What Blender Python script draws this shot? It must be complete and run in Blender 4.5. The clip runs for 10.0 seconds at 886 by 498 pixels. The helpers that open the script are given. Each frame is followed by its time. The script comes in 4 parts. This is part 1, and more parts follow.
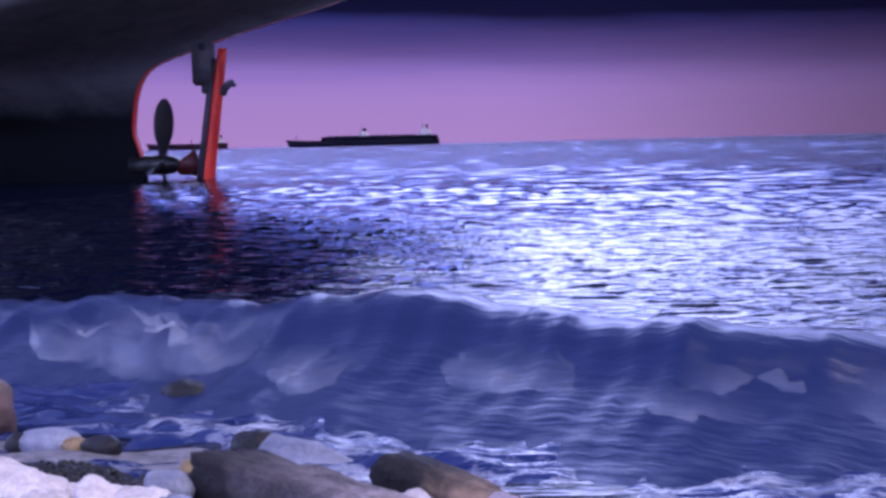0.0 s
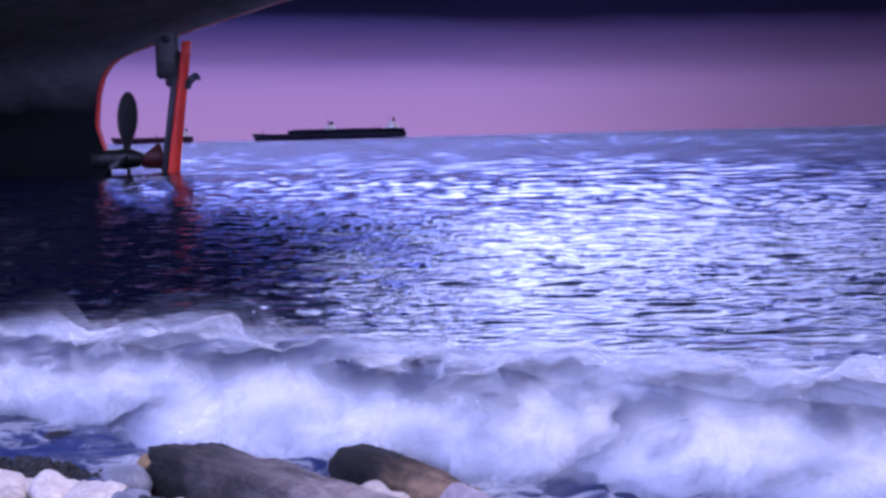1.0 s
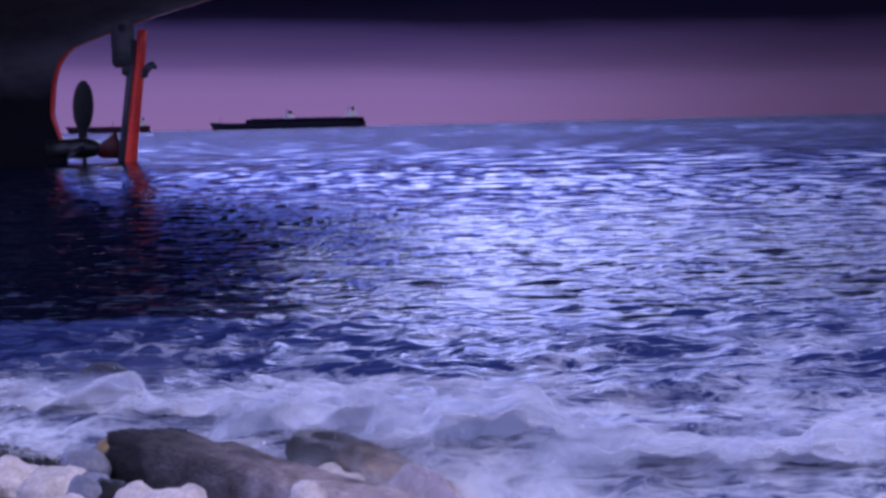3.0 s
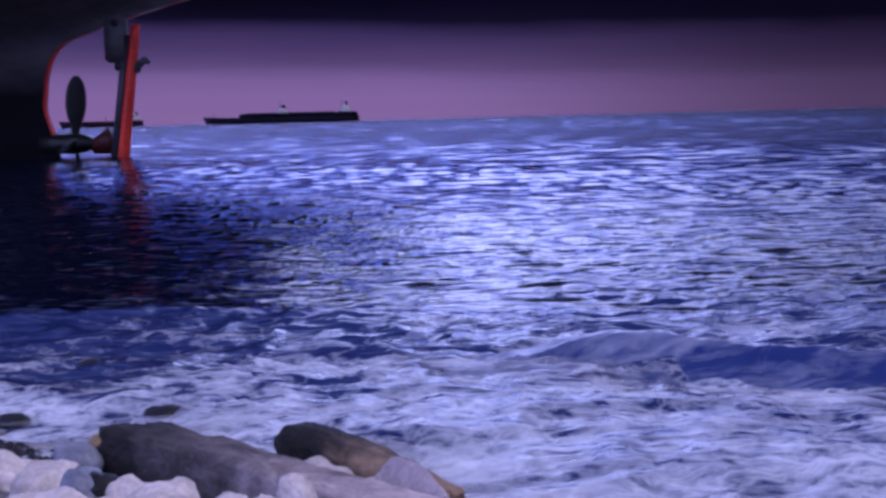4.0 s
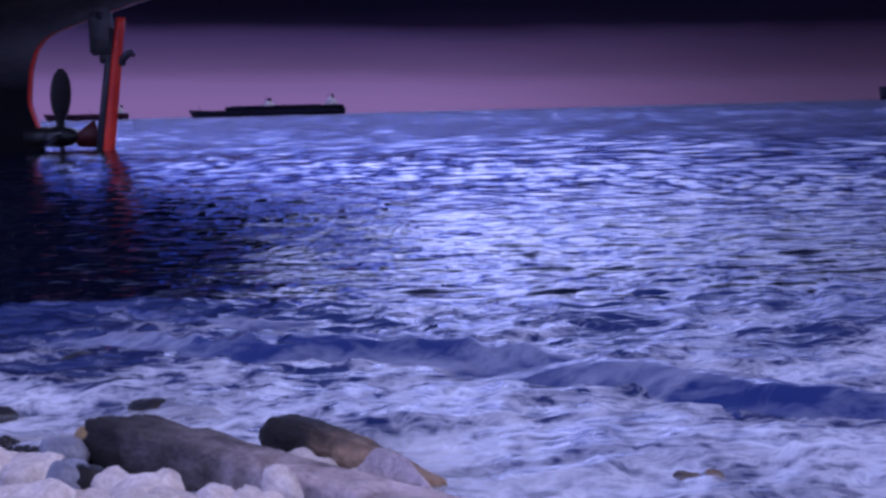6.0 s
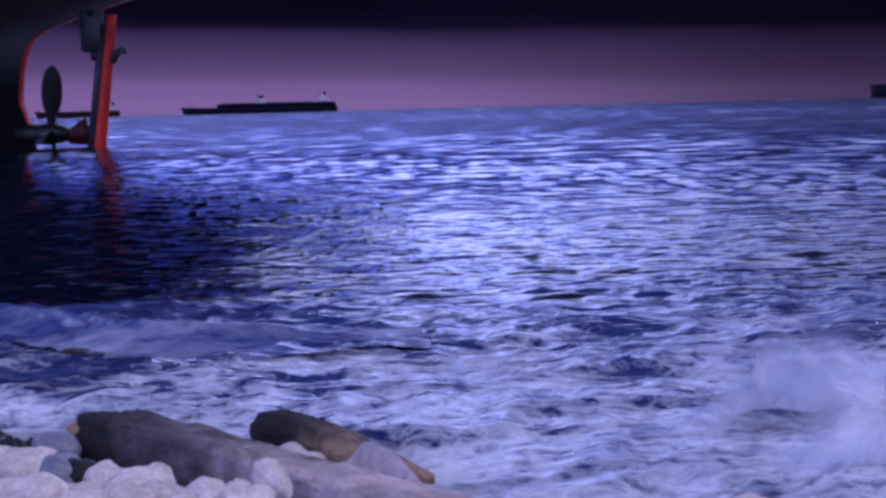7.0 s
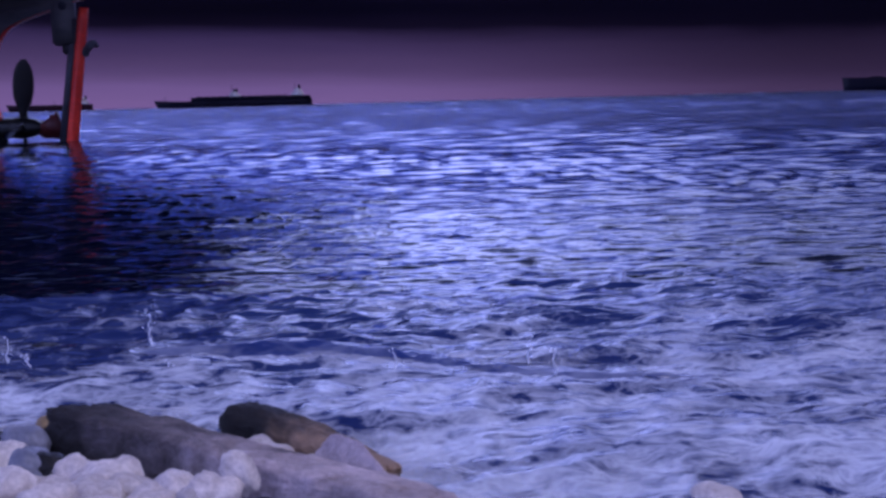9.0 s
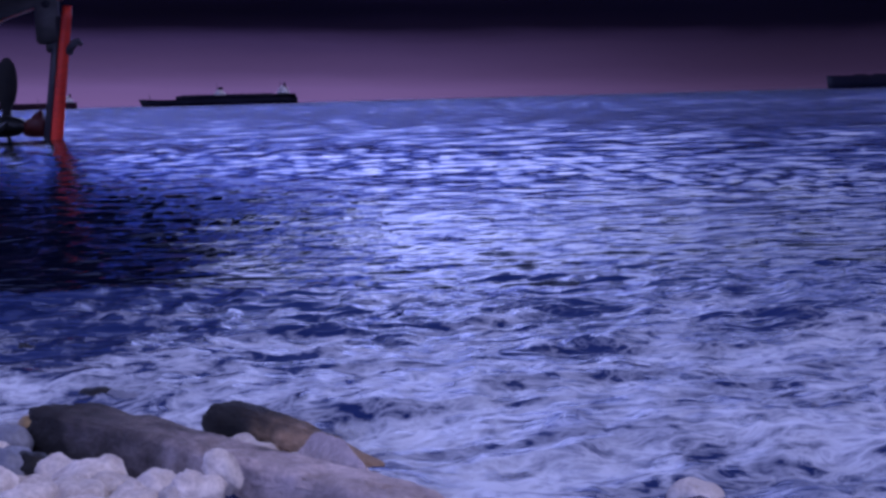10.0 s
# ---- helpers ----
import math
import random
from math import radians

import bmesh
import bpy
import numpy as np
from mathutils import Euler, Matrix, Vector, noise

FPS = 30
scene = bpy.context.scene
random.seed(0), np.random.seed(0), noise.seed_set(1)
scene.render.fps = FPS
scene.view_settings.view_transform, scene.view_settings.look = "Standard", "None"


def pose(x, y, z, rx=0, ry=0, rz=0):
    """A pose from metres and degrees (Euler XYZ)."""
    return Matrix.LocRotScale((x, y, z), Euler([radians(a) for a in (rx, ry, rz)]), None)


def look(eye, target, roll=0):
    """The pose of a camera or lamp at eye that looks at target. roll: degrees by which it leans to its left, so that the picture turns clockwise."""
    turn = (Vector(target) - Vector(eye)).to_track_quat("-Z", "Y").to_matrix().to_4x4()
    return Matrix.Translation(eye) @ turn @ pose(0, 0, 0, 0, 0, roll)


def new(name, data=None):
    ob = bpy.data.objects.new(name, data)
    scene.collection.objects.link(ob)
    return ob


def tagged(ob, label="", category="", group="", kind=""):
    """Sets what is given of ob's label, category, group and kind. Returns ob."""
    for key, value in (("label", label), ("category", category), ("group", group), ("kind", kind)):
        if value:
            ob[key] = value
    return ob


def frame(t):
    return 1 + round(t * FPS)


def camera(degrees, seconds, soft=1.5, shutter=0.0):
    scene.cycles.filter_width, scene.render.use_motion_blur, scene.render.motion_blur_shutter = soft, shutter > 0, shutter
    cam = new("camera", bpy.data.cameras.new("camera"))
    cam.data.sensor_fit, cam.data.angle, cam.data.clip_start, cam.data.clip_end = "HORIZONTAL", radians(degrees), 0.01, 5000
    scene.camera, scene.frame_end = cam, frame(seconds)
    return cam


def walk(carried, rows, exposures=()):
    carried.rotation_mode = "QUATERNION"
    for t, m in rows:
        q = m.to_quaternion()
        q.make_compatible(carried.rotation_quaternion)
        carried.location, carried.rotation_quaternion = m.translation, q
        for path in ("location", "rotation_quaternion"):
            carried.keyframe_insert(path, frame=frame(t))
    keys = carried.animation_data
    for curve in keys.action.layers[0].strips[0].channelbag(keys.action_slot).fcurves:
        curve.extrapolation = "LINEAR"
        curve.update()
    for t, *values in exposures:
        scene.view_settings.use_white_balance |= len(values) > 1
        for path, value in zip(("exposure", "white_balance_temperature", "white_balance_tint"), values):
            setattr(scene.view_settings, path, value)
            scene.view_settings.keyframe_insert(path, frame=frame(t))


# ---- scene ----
cam = camera(42, 10.0, soft=3.0, shutter=0.5)


def view(x, y, z, yaw, pitch, roll):
    """A camera pose: yaw to the right of +y, pitch up, roll to its left, in degrees."""
    return pose(x, y, z, 0, 0, -yaw) @ pose(0, 0, 0, 90 + pitch) @ pose(0, 0, 0, 0, 0, roll)


PATH = [
    (0, view(-0.152, 0.313, 1.768, -4.326, -5.263, -1.353)),
    (0.5, view(-0.123, 0.321, 1.769, -3.543, -5.457, -1.393)),
    (1, view(-0.103, 0.297, 1.766, -2.708, -5.634, -1.415)),
    (1.5, view(-0.075, 0.266, 1.762, -1.973, -5.798, -1.421)),
    (2, view(-0.068, 0.221, 1.758, -1.383, -5.939, -1.423)),
    (2.5, view(-0.074, 0.200, 1.760, -0.974, -6.073, -1.412)),
    (4, view(-0.020, 0.044, 1.798, -0.420, -6.499, -1.471)),
    (4.5, view(-0.006, 0.023, 1.800, -0.275, -6.602, -1.473)),
    (5, view(-0.001, 0.002, 1.801, -0.120, -6.677, -1.483)),
    (5.5, view(-0.002, 0.000, 1.805, 0.050, -6.790, -1.488)),
    (7, view(0.022, -0.101, 1.816, 0.630, -7.004, -1.437)),
    (7.5, view(0.030, -0.119, 1.818, 0.835, -7.114, -1.435)),
    (8, view(0.039, -0.128, 1.821, 1.090, -7.194, -1.436)),
    (8.5, view(0.055, -0.154, 1.823, 1.460, -7.281, -1.445)),
    (9, view(0.068, -0.176, 1.826, 1.840, -7.358, -1.463)),
    (9.5, view(0.078, -0.190, 1.828, 2.180, -7.400, -1.479)),
    (10, view(0.085, -0.192, 1.828, 2.536, -7.465, -1.507)),
]
EXPOSURES = [(0, 0.52, 6150, 9), (1, 0.42, 6030, 10), (2, -0.05, 6000, 12), (2.5, -0.2, 6000, 12), (4, -0.32, 5900, 12), (5.5, -0.38, 5800, 12), (7.5, -0.48, 5700, 13), (10, -0.7, 5560, 14)]
walk(cam, PATH, EXPOSURES)
# many thin layers of spray lie behind one another
scene.cycles.transparent_max_bounces = 32

# ---------------------------------------------------------------- light
world = bpy.data.worlds.new("dusk_sky")
scene.world = world
world.use_nodes = True
wn, wl = world.node_tree.nodes, world.node_tree.links
wn.clear()
w_out, w_bg = wn.new("ShaderNodeOutputWorld"), wn.new("ShaderNodeBackground")
w_tc, w_sep, w_ramp = wn.new("ShaderNodeTexCoord"), wn.new("ShaderNodeSeparateXYZ"), wn.new("ShaderNodeValToRGB")
w_sky, w_add = wn.new("ShaderNodeTexSky"), wn.new("ShaderNodeMix")
w_noise, w_map = wn.new("ShaderNodeTexNoise"), wn.new("ShaderNodeMapping")
w_sum = wn.new("ShaderNodeMath")
w_sky.sky_type, w_sky.sun_disc = "NISHITA", False
w_sky.sun_elevation, w_sky.sun_rotation = radians(56), radians(117)
stops = [(0.0, (0.29, 0.16, 0.385)), (0.04, (0.265, 0.15, 0.39)), (0.07, (0.20, 0.118, 0.39)), (0.095, (0.12, 0.083, 0.37)), (0.118, (0.065, 0.09, 0.6)), (0.145, (0.065, 0.115, 0.9)), (0.18, (0.24, 0.34, 1.7)),
         (0.22, (1.15, 1.35, 3.9)), (0.26, (2.8, 3.0, 6.8)), (0.32, (4.4, 4.6, 9.0)), (0.42, (4.1, 4.3, 8.4)), (0.49, (0.9, 1.0, 2.3)), (0.6, (0.3, 0.34, 0.9)), (1.0, (0.15, 0.18, 0.54))]
while len(w_ramp.color_ramp.elements) < len(stops):
    w_ramp.color_ramp.elements.new(0.5)
for el, (p, c) in zip(w_ramp.color_ramp.elements, stops):
    el.position, el.color = p, (*c, 1)
# faint streaky cloud shifts the dusk bands a little
w_map.inputs["Scale"].default_value = (3, 3, 45)
w_noise.inputs["Scale"].default_value, w_noise.inputs["Detail"].default_value = 1.5, 4
w_shift = wn.new("ShaderNodeMath")
w_shift.operation = "MULTIPLY_ADD"
w_shift.inputs[1].default_value, w_shift.inputs[2].default_value = 0.026, -0.013
wl.new(w_tc.outputs["Generated"], w_sep.inputs[0])
wl.new(w_tc.outputs["Generated"], w_map.inputs[0])
wl.new(w_map.outputs[0], w_noise.inputs["Vector"])
wl.new(w_noise.outputs["Fac"], w_shift.inputs[0])
wl.new(w_sep.outputs["Z"], w_sum.inputs[0])
wl.new(w_shift.outputs[0], w_sum.inputs[1])
wl.new(w_sum.outputs[0], w_ramp.inputs[0])
w_add.data_type, w_add.blend_type = "RGBA", "ADD"
w_add.inputs[0].default_value = 0.0005
wl.new(w_ramp.outputs[0], w_add.inputs[6])
wl.new(w_sky.outputs[0], w_add.inputs[7])
# dimmer over the land, away from the afterglow; dimming towards +x imitates a vignette
w_side = wn.new("ShaderNodeMapRange")
w_side.interpolation_type = "SMOOTHSTEP"
w_side.inputs["From Min"].default_value, w_side.inputs["From Max"].default_value = -0.05, 0.37
w_side.inputs["To Min"].default_value, w_side.inputs["To Max"].default_value = 1.0, 0.34
w_dim = wn.new("ShaderNodeVectorMath")
w_dim.operation = "SCALE"
wl.new(w_sep.outputs["X"], w_side.inputs[0])
w_land, w_both = wn.new("ShaderNodeMapRange"), wn.new("ShaderNodeMath")
w_land.interpolation_type, w_both.operation = "SMOOTHSTEP", "MULTIPLY"
w_land.inputs["From Min"].default_value, w_land.inputs["From Max"].default_value = -0.6, 0.6
w_land.inputs["To Min"].default_value, w_land.inputs["To Max"].default_value = 0.75, 1.0
wl.new(w_sep.outputs["Y"], w_land.inputs[0])
wl.new(w_add.outputs[2], w_dim.inputs[0])
wl.new(w_side.outputs[0], w_both.inputs[0])
wl.new(w_land.outputs[0], w_both.inputs[1])
wl.new(w_both.outputs[0], w_dim.inputs["Scale"])
wl.new(w_dim.outputs[0], w_bg.inputs["Color"])
w_bg.inputs["Strength"].default_value = 1.0
wl.new(w_bg.outputs[0], w_out.inputs[0])

sun = new("sun", bpy.data.lights.new("sun", "SUN"))
sun.data.energy, sun.data.angle, sun.data.color = 2.4, radians(20), (0.92, 0.80, 1.0)
sun.matrix_world = look((0, 0, 0), (-0.5, 0.25, -0.83))


# ---------------------------------------------------------------- materials
def material(name, base=(0.5, 0.5, 0.5), rough=0.6, metal=0.0):
    m = bpy.data.materials.new(name)
    m.use_nodes = True
    b = m.node_tree.nodes["Principled BSDF"]
    b.inputs["Base Color"].default_value = (*base, 1)
    b.inputs["Roughness"].default_value = rough
    b.inputs["Metallic"].default_value = metal
    return m, m.node_tree.nodes, m.node_tree.links, b


def noise_node(n, l, scale, detail=4, stretch=None, coord="Object", rough=0.55, distort=0.0):
    tc, mp, nz = n.new("ShaderNodeTexCoord"), n.new("ShaderNodeMapping"), n.new("ShaderNodeTexNoise")
    if stretch:
        mp.inputs["Scale"].default_value = stretch
    nz.inputs["Scale"].default_value, nz.inputs["Detail"].default_value = scale, detail
    nz.inputs["Roughness"].default_value, nz.inputs["Distortion"].default_value = rough, distort
    l.new(tc.outputs[coord], mp.inputs[0])
    l.new(mp.outputs[0], nz.inputs["Vector"])
    return nz


def ramp_node(n, l, src, stops):
    r = n.new("ShaderNodeValToRGB")
    while len(r.color_ramp.elements) < len(stops):
        r.color_ramp.elements.new(0.5)
    for el, (p, c) in zip(r.color_ramp.elements, stops):
        el.position = p
        el.color = (*c, 1) if len(c) == 3 else c
    l.new(src, r.inputs[0])
    return r


def bump_node(n, l, height, bsdf, strength=0.3, distance=0.02, after=None):
    b = n.new("ShaderNodeBump")
    b.inputs["Strength"].default_value, b.inputs["Distance"].default_value = strength, distance
    l.new(height, b.inputs["Height"])
    if after:
        l.new(after.outputs[0], b.inputs["Normal"])
    l.new(b.outputs[0], bsdf.inputs["Normal"])
    return b


def grey(v):
    return (v, v, v)


def mottled(name, dark, light, scale, rough=0.7, bump=0.4, metal=0.0, dist=0.02, tint=0.25, weed=None):
    """A surface mottled between two colours at two scales, with grain; each object has its own tone."""
    m, n, l, b = material(name, light, rough, metal)
    big = noise_node(n, l, scale, 5, rough=0.65)
    fine = noise_node(n, l, scale * 9, 6, rough=0.7)
    r = ramp_node(n, l, big.outputs["Fac"], [(0.3, dark), (0.68, light)])
    mix = n.new("ShaderNodeMix")
    mix.data_type, mix.blend_type = "RGBA", "MULTIPLY"
    mix.inputs[0].default_value = 0.7
    l.new(r.outputs[0], mix.inputs[6])
    r2 = ramp_node(n, l, fine.outputs["Fac"], [(0.3, grey(0.55)), (0.65, grey(1.0))])
    l.new(r2.outputs[0], mix.inputs[7])
    oi, hsv = n.new("ShaderNodeObjectInfo"), n.new("ShaderNodeHueSaturation")
    mr = n.new("ShaderNodeMapRange")
    mr.inputs["To Min"].default_value, mr.inputs["To Max"].default_value = 1 - tint, 1 + tint
    l.new(oi.outputs["Random"], mr.inputs[0])
    l.new(mr.outputs[0], hsv.inputs["Value"])
    l.new(mix.outputs[2], hsv.inputs["Color"])
    last = hsv.outputs[0]
    if weed:
        # patchy near-black colour over one end of the stone (weed on the log)
        tc, sep, mr2, mxx = n.new("ShaderNodeTexCoord"), n.new("ShaderNodeSeparateXYZ"), n.new("ShaderNodeMapRange"), n.new("ShaderNodeMix")
        patch = noise_node(n, l, 6, 4, rough=0.6)
        sm = n.new("ShaderNodeMath")
        sm.operation = "MULTIPLY_ADD"
        sm.inputs[1].default_value = 0.5
        l.new(tc.outputs["Object"], sep.inputs[0])
        l.new(patch.outputs["Fac"], sm.inputs[0])
        l.new(sep.outputs["X"], sm.inputs[2])
        mr2.inputs["From Min"].default_value, mr2.inputs["From Max"].default_value = weed[0], weed[1]
        mr2.inputs["To Min"].default_value, mr2.inputs["To Max"].default_value = 0.97, 0.0
        l.new(sm.outputs[0], mr2.inputs[0])
        mxx.data_type = "RGBA"
        mxx.inputs[7].default_value = (0.008, 0.007, 0.006, 1)
        l.new(mr2.outputs[0], mxx.inputs[0])
        l.new(last, mxx.inputs[6])
        last = mxx.outputs[2]
    l.new(last, b.inputs["Base Color"])
    b1 = bump_node(n, l, big.outputs["Fac"], b, bump, dist * 3)
    bump_node(n, l, fine.outputs["Fac"], b, bump, dist, b1)
    rr = n.new("ShaderNodeMapRange")
    rr.inputs["To Min"].default_value, rr.inputs["To Max"].default_value = max(0.05, rough - 0.2), min(1, rough + 0.15)
    l.new(big.outputs["Fac"], rr.inputs[0])
    l.new(rr.outputs[0], b.inputs["Roughness"])
    return m


def water_material(name, base, foam=0.0, foam_scale=1.2, foam_stretch=(1, 1, 1), lace=0.0, rough=0.1, low=0.5, high=0.95, peak=0.9, fade=None, calm=None, chop=(0.4, 2.8, 1), relief=0.4):
    """Sea water: dark body colour, glossy, with fine ripples; foam > 0 lays a broken film of white on it."""
    m, n, l, b = material(name, base, rough)
    b.inputs["IOR"].default_value = 1.333
    rip = noise_node(n, l, 1.0, 3, chop, rough=0.5, distort=0.1)
    fine = noise_node(n, l, 6.0, 3, (0.45, 2.4, 1), rough=0.5)
    b1 = bump_node(n, l, rip.outputs["Fac"], b, relief, 0.35)
    if calm:
        # small ripples are flattened far out to look right from the camera
        tc, sep, mr = n.new("ShaderNodeTexCoord"), n.new("ShaderNodeSeparateXYZ"), n.new("ShaderNodeMapRange")
        l.new(tc.outputs["Object"], sep.inputs[0])
        l.new(sep.outputs["Y"], mr.inputs[0])
        mr.inputs["From Min"].default_value, mr.inputs["From Max"].default_value = calm
        mr.inputs["To Min"].default_value, mr.inputs["To Max"].default_value = 0.3, 0.06
        mr.interpolation_type = "SMOOTHSTEP"
        l.new(mr.outputs[0], b1.inputs["Strength"])
        # waves too small to tell apart blur the far reflections
        far = n.new("ShaderNodeMapRange")
        far.interpolation_type = "SMOOTHSTEP"
        far.inputs["From Min"].default_value, far.inputs["From Max"].default_value = 12.0, 90.0
        far.inputs["To Min"].default_value, far.inputs["To Max"].default_value = rough, 0.15
        l.new(sep.outputs["Y"], far.inputs[0])
        l.new(far.outputs[0], b.inputs["Roughness"])
    b2 = bump_node(n, l, fine.outputs["Fac"], b, 0.35, 0.03, b1)
    if calm:
        l.new(mr.outputs[0], b2.inputs["Strength"])
    if foam > 0:
        big = noise_node(n, l, foam_scale, 6, foam_stretch, rough=0.58, distort=0.3)
        cells = noise_node(n, l, foam_scale * 3.4, 5, foam_stretch, rough=0.6, distort=0.5)
        ridge = n.new("ShaderNodeMath")
        ridge.operation = "SUBTRACT"
        ridge.inputs[1].default_value = 0.5
        l.new(cells.outputs["Fac"], ridge.inputs[0])
        ab = n.new("ShaderNodeMath")
        ab.operation = "ABSOLUTE"
        l.new(ridge.outputs[0], ab.inputs[0])
        sc = n.new("ShaderNodeMath")
        sc.operation = "MULTIPLY_ADD"
        sc.inputs[1].default_value, sc.inputs[2].default_value = -lace, foam
        l.new(ab.outputs[0], sc.inputs[0])
        add = n.new("ShaderNodeMath")
        add.operation = "ADD"
        l.new(big.outputs["Fac"], add.inputs[0])
        l.new(sc.outputs[0], add.inputs[1])
        if fade:
            # foam thins out with the distance from the shore
            tc, sep, mr, less = n.new("ShaderNodeTexCoord"), n.new("ShaderNodeSeparateXYZ"), n.new("ShaderNodeMapRange"), n.new("ShaderNodeMath")
            l.new(tc.outputs["Object"], sep.inputs[0])
            l.new(sep.outputs["Y"], mr.inputs[0])
            mr.inputs["From Min"].default_value, mr.inputs["From Max"].default_value = fade
            mr.inputs["To Min"].default_value, mr.inputs["To Max"].default_value = 0.05, -0.3
            less.operation = "ADD"
            l.new(add.outputs[0], less.inputs[0])
            l.new(mr.outputs[0], less.inputs[1])
            add = less
        fr = ramp_node(n, l, add.outputs[0], [(low, grey(0)), (high, grey(peak))])
        white = n.new("ShaderNodeBsdfPrincipled")
        white.inputs["Base Color"].default_value = (0.62, 0.64, 0.69, 1)
        white.inputs["Roughness"].default_value = 0.75
        fb = n.new("ShaderNodeBump")
        fb.inputs["Strength"].default_value, fb.inputs["Distance"].default_value = 0.5, 0.04
        l.new(cells.outputs["Fac"], fb.inputs["Height"])
        l.new(fb.outputs[0], white.inputs["Normal"])
        mx = n.new("ShaderNodeMixShader")
        l.new(fr.outputs[0], mx.inputs[0])
        l.new(b.outputs[0], mx.inputs[1])
        l.new(white.outputs[0], mx.inputs[2])
        l.new(mx.outputs[0], n["Material Output"].inputs["Surface"])
    return m


def foam_material(name, low, high, scale, stretch=(1, 1, 1), peak=1.0, thin=None, tone=0.80, glow=0.4, mid=0.0):
    """Froth: white and airy, broken into shreds by holes."""
    m, n, l, b = material(name, (tone, tone * 1.015, tone * 1.08), 0.9)
    big = noise_node(n, l, scale, 7, stretch, rough=0.68, distort=0.5)
    fine = noise_node(n, l, scale * 5, 4, rough=0.6)
    a = ramp_node(n, l, big.outputs["Fac"], [(low, grey(0)), (high, grey(peak))])
    if thin is None:
        l.new(a.outputs[0], b.inputs["Alpha"])
    else:
        # the mass thins out towards its ends and its top
        tc, sep = n.new("ShaderNodeTexCoord"), n.new("ShaderNodeSeparateXYZ")
        l.new(tc.outputs["Generated"], sep.inputs[0])
        off, flat, far = n.new("ShaderNodeMath"), n.new("ShaderNodeCombineXYZ"), n.new("ShaderNodeVectorMath")
        off.operation, far.operation = "MULTIPLY_ADD", "LENGTH"
        off.inputs[1].default_value, off.inputs[2].default_value = 2.0, -1.0
        l.new(sep.outputs["X"], off.inputs[0])
        l.new(off.outputs[0], flat.inputs["X"])
        rise = n.new("ShaderNodeMath")
        rise.operation = "MULTIPLY_ADD"
        rise.inputs[1].default_value, rise.inputs[2].default_value = 1 / (1 - mid), -mid / (1 - mid)
        l.new(sep.outputs["Z"], rise.inputs[0])
        l.new(rise.outputs[0], flat.inputs["Y"])
        l.new(flat.outputs[0], far.inputs[0])
        top = n.new("ShaderNodeMath")
        top.operation = "MULTIPLY_ADD"
        top.inputs[1].default_value = 0.5
        l.new(big.outputs["Fac"], top.inputs[0])
        l.new(far.outputs["Value"], top.inputs[2])
        mr, mul = n.new("ShaderNodeMapRange"), n.new("ShaderNodeMath")
        mr.interpolation_type = "SMOOTHSTEP"
        mr.inputs["From Min"].default_value, mr.inputs["From Max"].default_value = thin + 0.25, 1.2
        mr.inputs["To Min"].default_value, mr.inputs["To Max"].default_value = 1.0, 0.0
        mul.operation = "MULTIPLY"
        l.new(top.outputs[0], mr.inputs[0])
        l.new(mr.outputs[0], mul.inputs[0])
        l.new(a.outputs[0], mul.inputs[1])
        l.new(mul.outputs[0], b.inputs["Alpha"])
    b1 = bump_node(n, l, big.outputs["Fac"], b, 0.15, 0.05)
    bump_node(n, l, fine.outputs["Fac"], b, 0.2, 0.012, b1)
    tr, tp, mx, ma = n.new("ShaderNodeBsdfTranslucent"), n.new("ShaderNodeBsdfTransparent"), n.new("ShaderNodeMixShader"), n.new("ShaderNodeMixShader")
    tr.inputs["Color"].default_value = (0.8, 0.81, 0.84, 1)
    mx.inputs[0].default_value = glow
    solid = b.inputs["Alpha"].links[0].from_socket
    l.remove(b.inputs["Alpha"].links[0])
    l.new(b.outputs[0], mx.inputs[1])
    l.new(tr.outputs[0], mx.inputs[2])
    l.new(solid, ma.inputs[0])
    l.new(tp.outputs[0], ma.inputs[1])
    l.new(mx.outputs[0], ma.inputs[2])
    l.new(ma.outputs[0], n["Material Output"].inputs["Surface"])
    return m


SEA = water_material("sea_water", (0.0005, 0.0013, 0.008), rough=0.085, calm=(5.0, 40.0))
SURF = water_material("surf_water", (0.012, 0.02, 0.075), foam=0.115, foam_scale=1.25, foam_stretch=(0.8, 1.3, 1), lace=1.7, fade=(6.6, 11.5), low=0.42, high=0.76, peak=0.76, rough=0.14)
SWELL = water_material("swell_water", (0.018, 0.03, 0.11), foam=0.07, foam_scale=0.9, foam_stretch=(0.55, 1.5, 1), lace=1.0, low=0.46, high=1.0, peak=0.6, rough=0.2)
WAVE = water_material("wave_water", (0.011, 0.018, 0.058), foam=0.0, foam_scale=0.8, foam_stretch=(0.7, 0.7, 1.3), lace=0.15, rough=0.32, low=0.40, high=0.62, peak=0.54, chop=(0.9, 0.9, 1), relief=0.25)
FROTH = foam_material("white_froth", 0.2, 0.45, 2.0, thin=0.66, tone=0.68, glow=0.15)
MIST = foam_material("spray_mist", 0.3, 0.66, 2.6, peak=1.0, thin=0.5)
VEIL = foam_material("spray_veil", 0.34, 0.8, 4.0, peak=0.45, thin=0.25)
CREST = foam_material("crest_spray", 0.26, 0.8, 3.2, peak=0.42, thin=-0.1, mid=0.45)
LACE = foam_material("foam_lace", 0.48, 0.74, 1.4, (0.65, 1.4, 1), peak=0.75)
DROP, *_ = material("water_drop", (0.75, 0.78, 0.85), 0.3)

